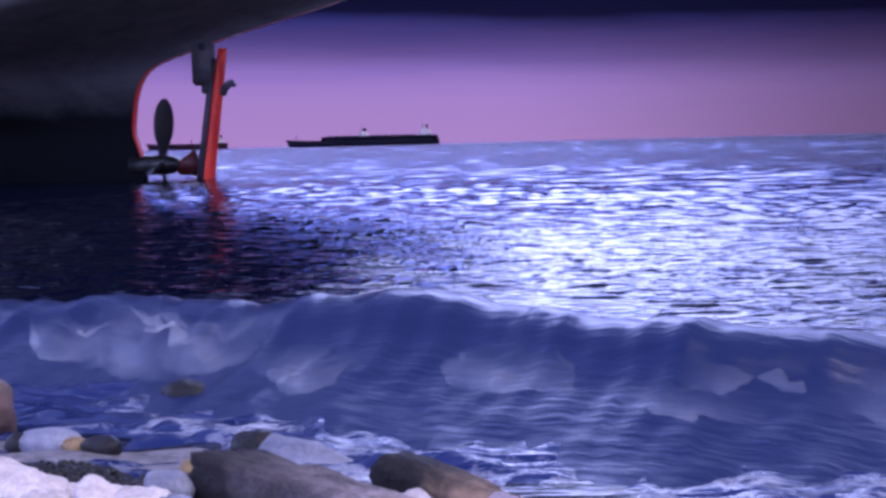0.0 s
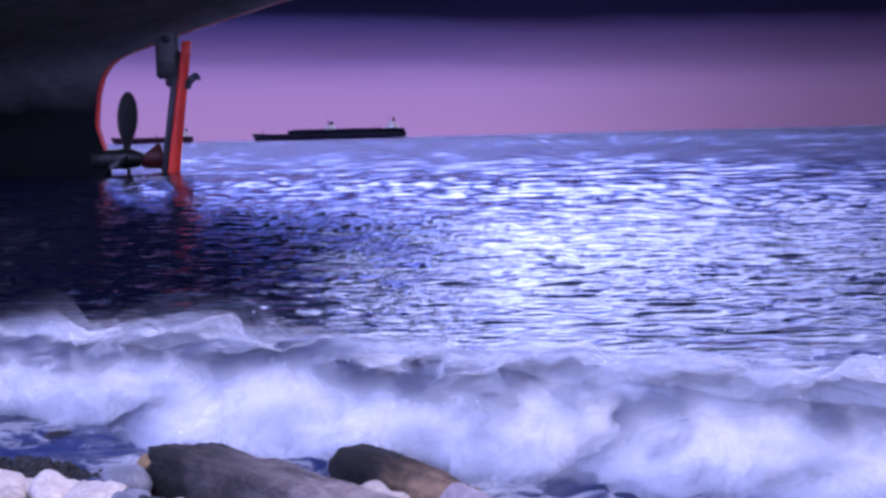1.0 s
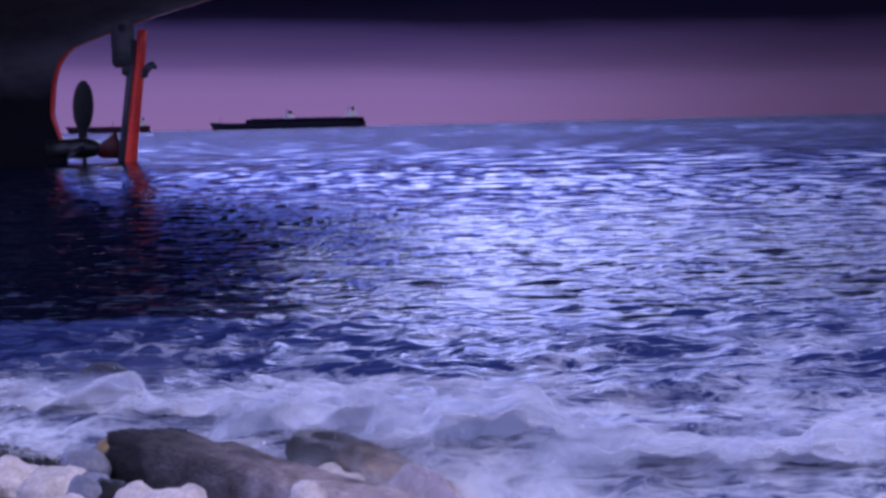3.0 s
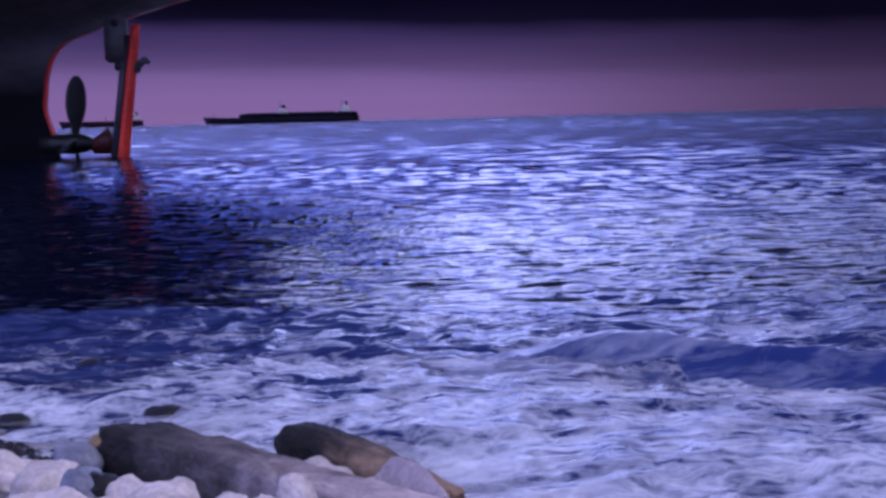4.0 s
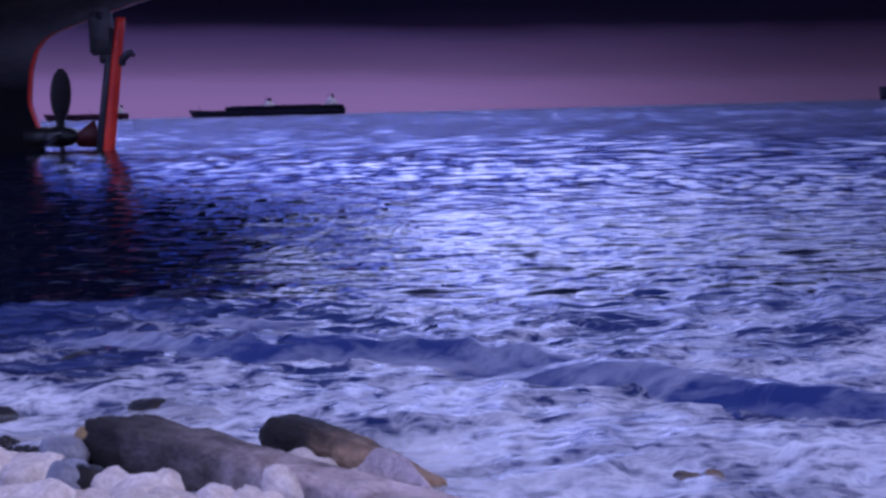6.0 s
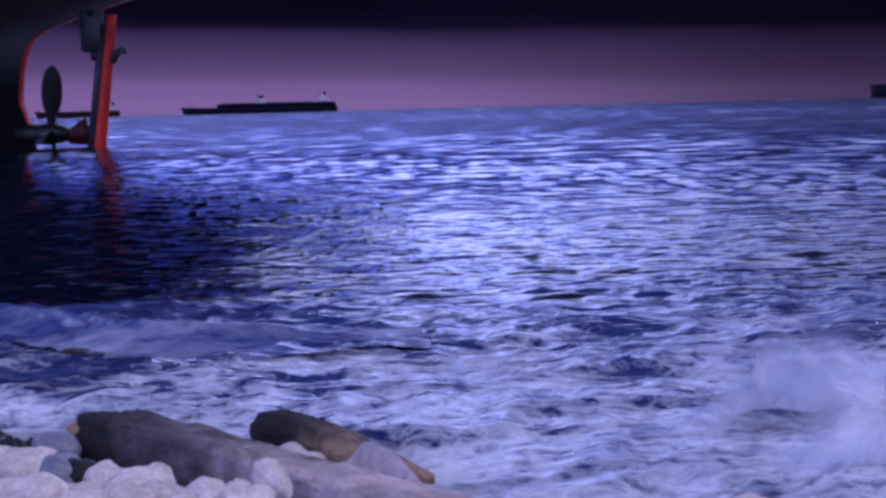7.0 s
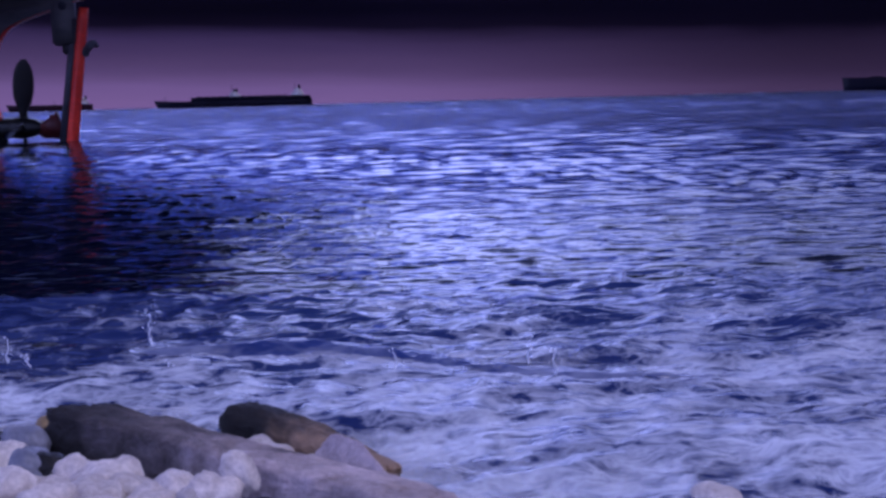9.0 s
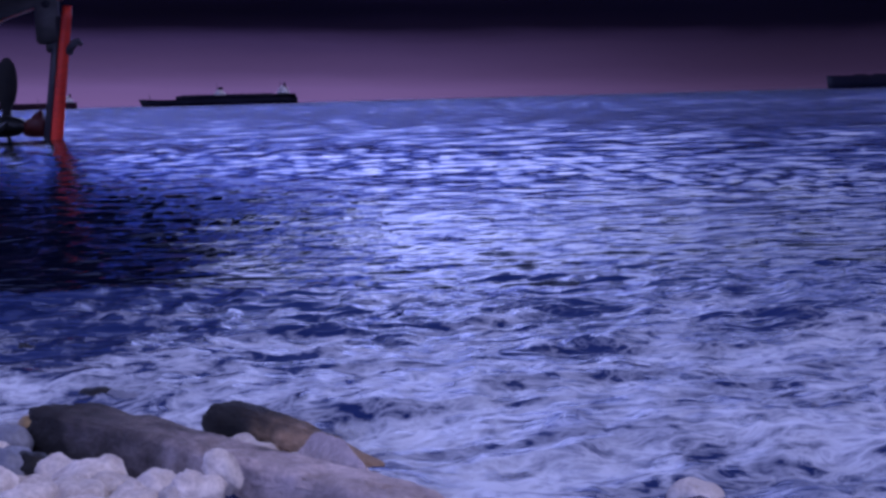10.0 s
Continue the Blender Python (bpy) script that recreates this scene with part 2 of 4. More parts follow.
STEEL = mottled("weathered_shaded_hull_paint", (0.001, 0.0018, 0.0026), (0.004, 0.0042, 0.005), 0.22, 0.55, 0.2, tint=0.0)
# shading painted into the hull colour: near black low down, blending to grey above
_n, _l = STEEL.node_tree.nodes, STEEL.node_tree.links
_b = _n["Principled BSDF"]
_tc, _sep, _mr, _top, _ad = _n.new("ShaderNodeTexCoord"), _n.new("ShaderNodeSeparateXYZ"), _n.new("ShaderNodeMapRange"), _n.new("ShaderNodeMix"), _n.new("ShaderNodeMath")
_blend_noise, _tone = noise_node(_n, _l, 0.5, 5, rough=0.65), noise_node(_n, _l, 0.9, 6, (0.5, 1, 1.4), rough=0.7)
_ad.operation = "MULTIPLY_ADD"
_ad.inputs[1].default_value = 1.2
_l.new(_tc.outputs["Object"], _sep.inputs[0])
_l.new(_blend_noise.outputs["Fac"], _ad.inputs[0])
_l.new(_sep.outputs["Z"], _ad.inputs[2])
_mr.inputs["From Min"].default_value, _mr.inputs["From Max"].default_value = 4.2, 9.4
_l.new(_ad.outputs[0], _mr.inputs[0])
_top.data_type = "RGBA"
# unseen upper hull painted black so that its reflection darkens the water
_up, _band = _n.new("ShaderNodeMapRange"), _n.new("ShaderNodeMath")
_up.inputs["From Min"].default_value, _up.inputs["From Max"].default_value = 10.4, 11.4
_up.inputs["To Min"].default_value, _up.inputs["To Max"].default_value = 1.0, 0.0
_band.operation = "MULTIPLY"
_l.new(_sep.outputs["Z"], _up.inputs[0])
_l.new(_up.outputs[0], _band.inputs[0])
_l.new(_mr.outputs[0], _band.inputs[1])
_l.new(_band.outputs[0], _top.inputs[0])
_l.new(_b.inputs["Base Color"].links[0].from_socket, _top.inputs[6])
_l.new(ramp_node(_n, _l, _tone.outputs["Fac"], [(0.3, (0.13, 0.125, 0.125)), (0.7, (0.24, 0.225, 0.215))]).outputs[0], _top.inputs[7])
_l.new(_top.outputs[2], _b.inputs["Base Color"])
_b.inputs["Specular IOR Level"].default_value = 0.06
BRONZE = mottled("tarnished_bronze", (0.008, 0.008, 0.007), (0.022, 0.02, 0.017), 1.2, 0.5, 0.2, 0.3, tint=0.05)
RED = mottled("red_antifouling_paint", (0.62, 0.018, 0.007), (0.95, 0.05, 0.015), 0.5, 0.5, 0.2, tint=0.0)
DARKRED = mottled("dull_red_paint", (0.03, 0.003, 0.003), (0.09, 0.008, 0.006), 0.5, 0.6, 0.2, tint=0.0)
DARKSTEEL = mottled("dark_steel", (0.02, 0.02, 0.025), (0.05, 0.05, 0.06), 0.5, 0.6, 0.2, tint=0.05)
FARHULL = mottled("far_dark_hull_paint", (0.002, 0.002, 0.006), (0.006, 0.006, 0.013), 0.05, 0.6, 0.0, tint=0.0)
FARRED = mottled("far_rust_red_hull_paint", (0.008, 0.003, 0.007), (0.018, 0.006, 0.011), 0.05, 0.6, 0.0, tint=0.0)
FARWHITE = mottled("far_white_paint", (0.25, 0.22, 0.23), (0.6, 0.56, 0.56), 0.2, 0.6, 0.0, tint=0.0)
for far in (FARHULL, FARRED):
    far.node_tree.nodes["Principled BSDF"].inputs["Specular IOR Level"].default_value = 0.05
SLABROCK = mottled("wet_brown_grey_rock", (0.055, 0.043, 0.042), (0.70, 0.57, 0.545), 2.6, 0.75, 1.0, dist=0.03, tint=0.0, weed=(-0.65, 0.45))
PINKROCK = mottled("dry_pinkish_rock", (0.28, 0.215, 0.205), (0.72, 0.58, 0.55), 3.2, 0.75, 0.9, dist=0.02, tint=0.0)
LOGROCK = mottled("wet_mossy_rock", (0.012, 0.009, 0.007), (0.46, 0.31, 0.2), 2.6, 0.7, 1.0, dist=0.03, tint=0.0, weed=(0.0, 0.4))
PALE = mottled("pale_limestone", (0.32, 0.26, 0.23), (0.78, 0.70, 0.63), 4.5, 0.7, 0.6, dist=0.01, tint=0.15)
BLUESTONE = mottled("blue_grey_stone", (0.08, 0.085, 0.12), (0.26, 0.265, 0.32), 5, 0.6, 0.3, dist=0.006, tint=0.1)
DARKROCK = mottled("black_wet_rock", (0.004, 0.004, 0.005), (0.018, 0.016, 0.016), 4, 0.5, 0.5, dist=0.01, tint=0.15)
BROWN = mottled("brown_weedy_rock", (0.02, 0.009, 0.005), (0.16, 0.1, 0.08), 5, 0.6, 0.6, dist=0.01, tint=0.0)
OCHRE = mottled("ochre_stone", (0.1, 0.06, 0.025), (0.3, 0.2, 0.08), 6, 0.6, 0.4, dist=0.006, tint=0.0)
SHINGLE = mottled("wet_shingle", (0.05, 0.045, 0.05), (0.3, 0.27, 0.27), 12, 0.6, 0.8, dist=0.02, tint=0.0)

for wet in (SLABROCK, LOGROCK, DARKROCK):
    wet.node_tree.nodes["Principled BSDF"].inputs["Specular IOR Level"].default_value = 0.22


# ---------------------------------------------------------------- mesh helpers
def part(name, bm, mat, parent=None, label="", smooth=True):
    """Link a bmesh as one mesh object, under parent if given."""
    me = bpy.data.meshes.new(name)
    bm.normal_update()
    bm.to_mesh(me)
    bm.free()
    me.materials.append(mat)
    if smooth:
        me.shade_smooth()
    ob = new(name, me)
    if parent:
        ob.parent = parent
    if label:
        tagged(ob, label)
    return ob


def grid_mesh(name, xs, ys, zs, mat):
    """A mesh from three equal arrays of rows and columns."""
    r, c = xs.shape
    co = np.stack([xs, ys, zs], -1).reshape(-1, 3).astype(np.float32)
    i = np.arange(r * c).reshape(r, c)
    q = np.stack([i[:-1, :-1], i[:-1, 1:], i[1:, 1:], i[1:, :-1]], -1).reshape(-1, 4)
    me = bpy.data.meshes.new(name)
    me.vertices.add(len(co))
    me.vertices.foreach_set("co", co.ravel())
    me.loops.add(q.size)
    me.loops.foreach_set("vertex_index", q.ravel().astype(np.int32))
    me.polygons.add(len(q))
    me.polygons.foreach_set("loop_start", np.arange(0, q.size, 4, dtype=np.int32))
    me.update(calc_edges=True)
    me.validate()
    me.materials.append(mat)
    me.shade_smooth()
    return me


def smooth01(v):
    v = np.clip(v, 0, 1)
    return v * v * (3 - 2 * v)


def ripples(x, y, spacing, seed, longest=5.0, shortest=0.35, count=22, steep=0.02, spread=0.55, reach=None):
    """Height of a choppy sea whose crests run mostly along x; waves too short for the spacing are left out."""
    rng = np.random.default_rng(seed)
    h = np.zeros_like(x)
    for k in range(count):
        lam = shortest * (longest / shortest) ** (k / (count - 1))
        a = rng.normal(0, spread)
        kx, ky = math.sin(a) * 2 * math.pi / lam, math.cos(a) * 2 * math.pi / lam
        ph = rng.uniform(0, 6.28)
        bend = 0.9 * np.sin(x / (lam * 3.1) + ph * 2) + 0.7 * np.sin(y / (lam * 4.3) + x / (lam * 5.0) + ph)
        gust = 0.55 + 0.45 * np.sin(x / (lam * 2.3) + y / (lam * 3.7) + ph * 5)
        s = np.sin(kx * x + ky * y + ph + bend)
        fade = np.clip(lam / (spacing * 3.0) - 0.6, 0, 1)
        if reach is not None:
            fade = fade * np.clip(reach / lam - 0.2, 0, 1)
        h += steep * lam * gust * fade * (1 - np.abs(s) ** 0.8 * 1.3 + 0.2 * s)
    return h


def tube(bm, a, b, r0, r1, seg=8):
    """A tapered rod from a to b."""
    a, b = Vector(a), Vector(b)
    m = Matrix.Translation((a + b) / 2) @ (b - a).to_track_quat("Z", "Y").to_matrix().to_4x4()
    bmesh.ops.create_cone(bm, cap_ends=True, segments=seg, radius1=r0, radius2=r1, depth=(b - a).length, matrix=m)


def block(bm, lo, hi, bevel=0.0):
    """A box between two corners, its edges bevelled."""
    lo, hi = Vector(lo), Vector(hi)
    made = bmesh.ops.create_cube(bm, size=1, matrix=Matrix.Translation((lo + hi) / 2) @ Matrix.Diagonal((*(hi - lo), 1)))
    if bevel:
        edges = list({e for v in made["verts"] for e in v.link_edges})
        bmesh.ops.bevel(bm, geom=edges, offset=bevel, segments=2, affect="EDGES")


# ---------------------------------------------------------------- sea and beach
def waterline(x):
    return np.interp(x, [-30, -3.5, -1.8, -0.7, 0.0, 1.5, 4.0, 30], [8.0, 6.9, 6.35, 5.6, 5.1, 4.2, 3.6, 2.5])


def beach_height(x, y):
    s = waterline(x) - y
    z = np.where(s > 0, 0.10 * s, np.maximum(0.13 * s, -3.0 + 0.002 * s))
    return z + 0.012 * np.sin(x * 7.1 + y * 3.3) + 0.012 * np.sin(y * 8.7 - x * 4.1)


def build_sea():
    az = np.radians(np.concatenate([np.linspace(-100, -27.2, 24), np.linspace(-27, 27, 500), np.linspace(27.2, 100, 24)]))
    rr = [3.0]
    while rr[-1] < 4600:
        rr.append(rr[-1] * (1 + 0.0042 * (max(rr[-1], 6) / 6) ** 0.19 + 0.012 * max(0, 1 - rr[-1] / 6)))
    rr = np.array(rr)
    r, a = np.meshgrid(rr, az, indexing="ij")
    x, y = r * np.sin(a), r * np.cos(a)
    sp = np.gradient(rr)[:, None] * np.ones_like(r)
    near = 0.38 + 0.62 * smooth01((r - 7) / 8)
    z = ripples(x, y, sp, 3, 60.0, 0.4, 54, 0.0155, 0.39, np.maximum(r * 0.055, 1.2)) * near * (1 - 0.1 * smooth01((26 - r) / 12)) * (0.4 + 0.6 / (1 + (np.maximum(r - 12, 0) / 30) ** 2) + 0.16 * smooth01((r - 80) / 150))
    z += 0.05 * np.sin(y / 3.1 + 0.8 * np.sin(x / 9.0) + x * 0.06) * smooth01((r - 10) / 15) * smooth01((400 - r) / 300)
    z -= 0.06
    ob = new("sea", grid_mesh("sea", x, y, z, SEA))
    return tagged(ob, "rippled violet-blue sea water reaching the horizon", "sea", kind="structure")


def build_surf():
    xs, ys = np.linspace(-12, 12, 360), np.linspace(2.2, 13.0, 250)
    y, x = np.meshgrid(ys, xs, indexing="ij")
    z = ripples(x, y, 0.045, 11, 2.4, 0.2, 20, 0.017, 0.8) + 0.05 * np.sin(y * 2.1 + 0.7 * np.sin(x * 0.8) + x * 0.5)
    edge = smooth01((13.0 - y) / 3.4) * smooth01((12 - np.abs(x)) / 1.0)
    z = z - 0.22 * (1 - edge) + 0.0
    ob = new("surf", grid_mesh("surf", x, y, z, SURF))
    return tagged(ob, "shallow foam-streaked surf water along the stony shore", "surf", kind="structure")


def build_lace(seed, dx):
    rng = np.random.default_rng(seed)
    xs, ys = np.linspace(-7, 3.4, 140), np.linspace(4.0, 9.6, 90)
    y, x = np.meshgrid(ys, xs, indexing="ij")
    z = 0.02 + ripples(x + dx, y, 0.07, 11, 2.4, 0.3, 14, 0.015, 0.8)
    z -= 0.25 * (1 - smooth01((9.6 - y) / 1.8)) + 0.2 * smooth01((x - 1.2) / 2.2)
    ob = new("foam_film", grid_mesh("foam_film", x + rng.uniform(-0.3, 0.3), y, z, LACE))
    return tagged(ob, "lacy white foam film drifting on the shallows", "foam", kind="stuff")


def build_ground():
    xs = np.concatenate([np.linspace(-400, -8, 24), np.linspace(-7.8, 7.8, 200), np.linspace(8, 400, 24)])
    ys = np.concatenate([np.linspace(-400, -2, 24), np.linspace(-1.8, 12, 180), np.linspace(12.5, 60, 30)])
    y, x = np.meshgrid(ys, xs, indexing="ij")
    z = np.clip(beach_height(x, y), -3, 6)
    ob = new("ground", grid_mesh("ground", x, y, z, SHINGLE))
    return tagged(ob, "wet grey shingle beach sloping into the sea", "beach", kind="structure")


sea, surf = build_sea(), build_surf()
laces = [build_lace(5, 0), build_lace(9, 3.3)]
ground = build_ground()


# ---------------------------------------------------------------- dark sheet over the sea, in place of a vignette
def vignette_material():
    """Imitates darkening along the view's top: dark and dull, under edge thinning in streaks."""
    m, n, l, b = material("dark_vignette", (0.004, 0.003, 0.007), 1.0)
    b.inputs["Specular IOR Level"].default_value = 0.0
    edge_streaks = noise_node(n, l, 0.004, 5, (0.35, 1, 2.6), rough=0.6)
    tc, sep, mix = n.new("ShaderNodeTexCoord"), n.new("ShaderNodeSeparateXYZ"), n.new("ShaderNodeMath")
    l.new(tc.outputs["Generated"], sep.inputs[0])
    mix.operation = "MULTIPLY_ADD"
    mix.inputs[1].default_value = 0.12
    l.new(edge_streaks.outputs["Fac"], mix.inputs[0])
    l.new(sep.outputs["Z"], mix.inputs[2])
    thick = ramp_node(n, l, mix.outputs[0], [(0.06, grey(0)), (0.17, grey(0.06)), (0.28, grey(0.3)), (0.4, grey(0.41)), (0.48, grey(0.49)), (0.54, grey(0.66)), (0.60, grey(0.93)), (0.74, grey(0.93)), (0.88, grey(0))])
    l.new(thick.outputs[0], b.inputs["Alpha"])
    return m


def build_vignette_sheet():
    """Long low dark sheet, bellied in front and behind, three kilometres out, imitating vignetting."""
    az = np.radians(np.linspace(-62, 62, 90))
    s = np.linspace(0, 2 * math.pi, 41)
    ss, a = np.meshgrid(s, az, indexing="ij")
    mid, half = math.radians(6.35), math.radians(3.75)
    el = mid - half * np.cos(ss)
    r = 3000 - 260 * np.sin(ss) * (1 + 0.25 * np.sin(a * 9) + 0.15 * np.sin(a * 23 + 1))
    ob = new("cloud_bank", grid_mesh("cloud_bank", 3000 * np.sin(a) * r / 3000, r * np.cos(a), r * np.tan(el), vignette_material()))
    return tagged(ob, "dark sheet added over the sea to imitate a vignette", "cloud", kind="structure")


cloud_bank = build_vignette_sheet()


# ---------------------------------------------------------------- waves and froth
def build_breaker(name, length, height, seed, mat, curl=0.25, wander=1.0, slack=0.0):
    """A wave ridge along x with its steep hollow face towards -y; its base is at z = 0."""
    rng = np.random.default_rng(seed)
    xs = np.linspace(-length / 2, length / 2, int(length * 16))
    s = np.linspace(0, 1, 46)
    # profile: back foot, long back, crest lip, hollow face, toe
    py = np.interp(s, [0, 0.25, 0.45, 0.56, 0.62, 0.68, 0.78, 0.9, 1], [2.6, 1.4, 0.6, 0.1, -0.12 - curl * 0.4, -0.05, 0.0, -0.35, -1.1])
    pz = np.interp(s, [0, 0.25, 0.45, 0.56, 0.62, 0.68, 0.78, 0.9, 1], [-0.3, 0.25, 0.72, 0.99, 0.94, 0.72, 0.38, 0.08, -0.25])
    py = py - slack * smooth01((s - 0.5) / 0.5)
    k = np.ones(5) / 5
    py[2:-2], pz[2:-2] = np.convolve(py, k, "valid"), np.convolve(pz, k, "valid")
    sg, x = np.meshgrid(s, xs, indexing="ij")
    h = height * (0.86 + 0.12 * np.sin(xs * 0.9 + seed) + 0.07 * np.sin(xs * 2.3 + seed * 2) + 0.03 * np.sin(xs * 6.1))
    h = h * smooth01((length / 2 - np.abs(xs)) / 1.6 + 0.05)
    bend = wander * (0.22 * np.sin(xs * 0.8 + seed * 1.7) + 0.09 * np.sin(xs * 2.1 + seed))
    z = pz[:, None] * h[None, :]
    y = py[:, None] * (0.55 + 0.45 * h[None, :] / height) * height / 0.5 * 0.62 + bend[None, :]
    rough = ripples(x, y + sg * 3, 0.06, seed + 4, 1.1, 0.18, 14, 0.02, 1.4)
    z = z + rough * 0.9
    y = y + 0.6 * ripples(x + 5, sg * 4, 0.06, seed + 8, 0.9, 0.2, 10, 0.02, 1.4)
    return new(name, grid_mesh(name, x, y, z, mat))


def froth_bm(seed, w, d, h, nu=64, nv=36, puff=0.15):
    """A billowing mound of froth: half an ellipsoid swollen by turbulence, ragged at the top."""
    bm = bmesh.new()
    off = Vector((seed * 7.3, seed * 3.1, seed * 1.7))
    rows = []
    for j in range(nv + 1):
        el = (j / nv) * math.pi * 0.62 - 0.35
        row = []
        for i in range(nu):
            a = 2 * math.pi * i / nu
            ce = max(0.0, math.cos(el))
            p = Vector((math.copysign(abs(math.cos(a)) ** 0.8, math.cos(a)) * ce, math.sin(a) * ce, math.sin(el)))
            q = Vector((p.x * w, p.y * d, p.z * h))
            t = noise.turbulence(q * 1.7 + off, 4, False, noise_basis="BLENDER")
            fine = noise.turbulence(q * 6.5 + off, 4, False, noise_basis="BLENDER")
            cell = noise.voronoi((q + Vector((0.06 * t, 0.06 * fine, 0))) * 3.4 + off)[0][0]
            cell2 = noise.voronoi(q * 8.5 + off)[0][0]
            g = 1 + puff * (t - 0.55) * 1.6 + 0.035 * (fine - 0.5) + puff * (0.9 * (0.45 - cell * cell) + 0.35 * (0.4 - cell2 * cell2))
            lump = noise.noise(q * 1.0 + off * 2) * 0.15
            top = q.z * g * (1 + lump) + 0.05 * t
            if top > 0:
                top = h * 1.25 * (1 - math.exp(-top / h)) / (1 - math.exp(-1.0)) * 0.85
            row.append(bm.verts.new((q.x * g, q.y * g, top)))
        rows.append(row)
    for j in range(nv):
        for i in range(nu):
            bm.faces.new((rows[j][i], rows[j][(i + 1) % nu], rows[j + 1][(i + 1) % nu], rows[j + 1][i]))
    bm.faces.new(list(reversed(rows[0])))
    bm.faces.new(rows[-1])
    return bm


def droplets_bm(seed, w, d, h, count):
    bm = bmesh.new()
    rng = random.Random(seed)
    for _ in range(count):
        x, y = rng.gauss(0, w * 0.45), rng.gauss(0, d * 0.4)
        z = h * (0.5 + abs(rng.gauss(0, 0.32)))
        r = rng.uniform(0.002, 0.005)
        m = Matrix.Translation((x, y, z)) @ Euler((rng.random() * 3, rng.random() * 3, 0)).to_matrix().to_4x4() @ Matrix.Diagonal((r, r, r * rng.uniform(1, 2.4), 1))
        bmesh.ops.create_icosphere(bm, subdivisions=1, radius=1, matrix=m)
    return bm


def build_froth(seed, w, d, h, label):
    base = tagged(new("whitewater"), label, "whitewater", "froth of the breaking waves")
    w, d = w * 1.3, d * 1.1
    part("froth", froth_bm(seed, w * 0.95, d * 0.95, h * 0.82, 96, 50, puff=0.09), FROTH, base)
    part("mist", froth_bm(seed, w * 1.05, d * 1.05, h * 1.06, 64, 36, 0.14), MIST, base, "soft white spray over the froth")
    part("veil", froth_bm(seed + 0.5, w * 1.1, d * 1.12, h * 1.24, 56, 30, 0.28), VEIL, base, "thin veil of flying spray")
    tagged(part("droplets", droplets_bm(seed, w, d, h, 9), DROP, base, "loose drops of thrown water", smooth=False), kind="stuff")
    return base


breaker = tagged(new("breaking_wave"), "tall blue-grey wave curling over before it breaks", "wave")
build_breaker("wave_body", 15.0, 0.66, 2, WAVE, 0.2, 1.0, 1.7).parent = breaker
for i, (x, y, w, h) in enumerate([(-3.7, -0.5, 0.7, 0.4), (-2.9, -0.6, 0.7, 0.56), (-2.3, -0.55, 0.6, 0.5), (-1.2, -0.8, 0.8, 0.3), (0.4, -0.7, 0.9, 0.36),
                                  (1.3, -0.95, 0.8, 0.3), (1.9, -0.6, 0.8, 0.46), (2.7, -0.75, 0.8, 0.42), (3.6, -0.6, 0.9, 0.4)]):
    lip = part("crest_foam", froth_bm(60 + i, w, 0.5, h, 48, 26, 0.24), CREST, breaker, "patch of white froth on the wave's face")
    lip.location = (x, y, 0.05)
swells = []
for ln, h, sd, lb in ((6.5, 0.30, 6, "low dark blue swell rolling towards the shore"), (5.5, 0.24, 13, "low dark blue swell rolling towards the shore"),
                      (6.0, 0.20, 9, "small late wave flattening near the shore")):
    ridge = tagged(new("swell"), lb, "wave", "low waves near the shore")
    build_breaker("wave_body", ln, h, sd, SWELL, 0.0, 2.2, 1.3).parent = ridge
    curl = part("crest_foam", froth_bm(70 + sd, ln * 0.14, 0.3, h * 0.55, 40, 20), VEIL, ridge, "thin white foam spilling from the crest")
    curl.location = (ln * 0.12, -0.5, 0.0)
    swells.append(ridge)

FRONT = [(-5.4, 0.75, 0.22), (-4.2, 0.8, 0.3), (-3.1, 0.8, 0.36), (-2.2, 0.75, 0.42), (-1.35, 0.75, 0.45), (-0.5, 0.75, 0.46),
         (0.3, 0.75, 0.42), (1.1, 0.8, 0.42), (1.9, 0.8, 0.46), (2.8, 0.85, 0.44), (3.8, 0.9, 0.42)]
first_froth = [build_froth(i + 1, w, 0.6, h, "billowing white froth where the wave collapses on rocks") for i, (x, w, h) in enumerate(FRONT)]
SECOND = [(0.35, 5.0, 0.5, 0.3, 7.6), (0.85, 4.95, 0.55, 0.34, 7.5), (1.45, 5.2, 0.65, 0.4, 7.3), (2.1, 5.7, 0.55, 0.66, 6.8), (2.7, 5.5, 0.65, 0.5, 7.0), (-0.95, 6.25, 0.45, 0.3, 7.4), (-2.3, 6.7, 0.6, 0.22, 7.8), (-3.0, 7.0, 0.6, 0.2, 7.7)]
second_froth = [build_froth(i + 21, w, 0.5, h * 0.75, "low spreading froth of a small wave spilling on shore") for i, (x, y, w, h, t) in enumerate(SECOND)]


# ---------------------------------------------------------------- the stranded ship
def aft_end(z):
    """How far aft the hull reaches at a height: stern frame, arch over the screw, then the counter."""
    near = np.array([z - 0.3, z - 0.15, z, z + 0.15, z + 0.3])
    # unseen above 10 m: outline made up to darken reflections on the water
    return float(np.mean(np.interp(near, [-3, 1.0, 1.45, 2.78, 4.63, 5.76, 6.55, 7.01, 7.36, 8.0, 9.9, 12.5, 14.0, 17.2, 18.0, 34],
                           [-22.0, -22.6, -22.74, -23.15, -22.92, -22.53, -21.82, -20.63, -19.45, -17.64, -10.82, -2.6, -0.8, 0.0, -9.5, -15.0])))


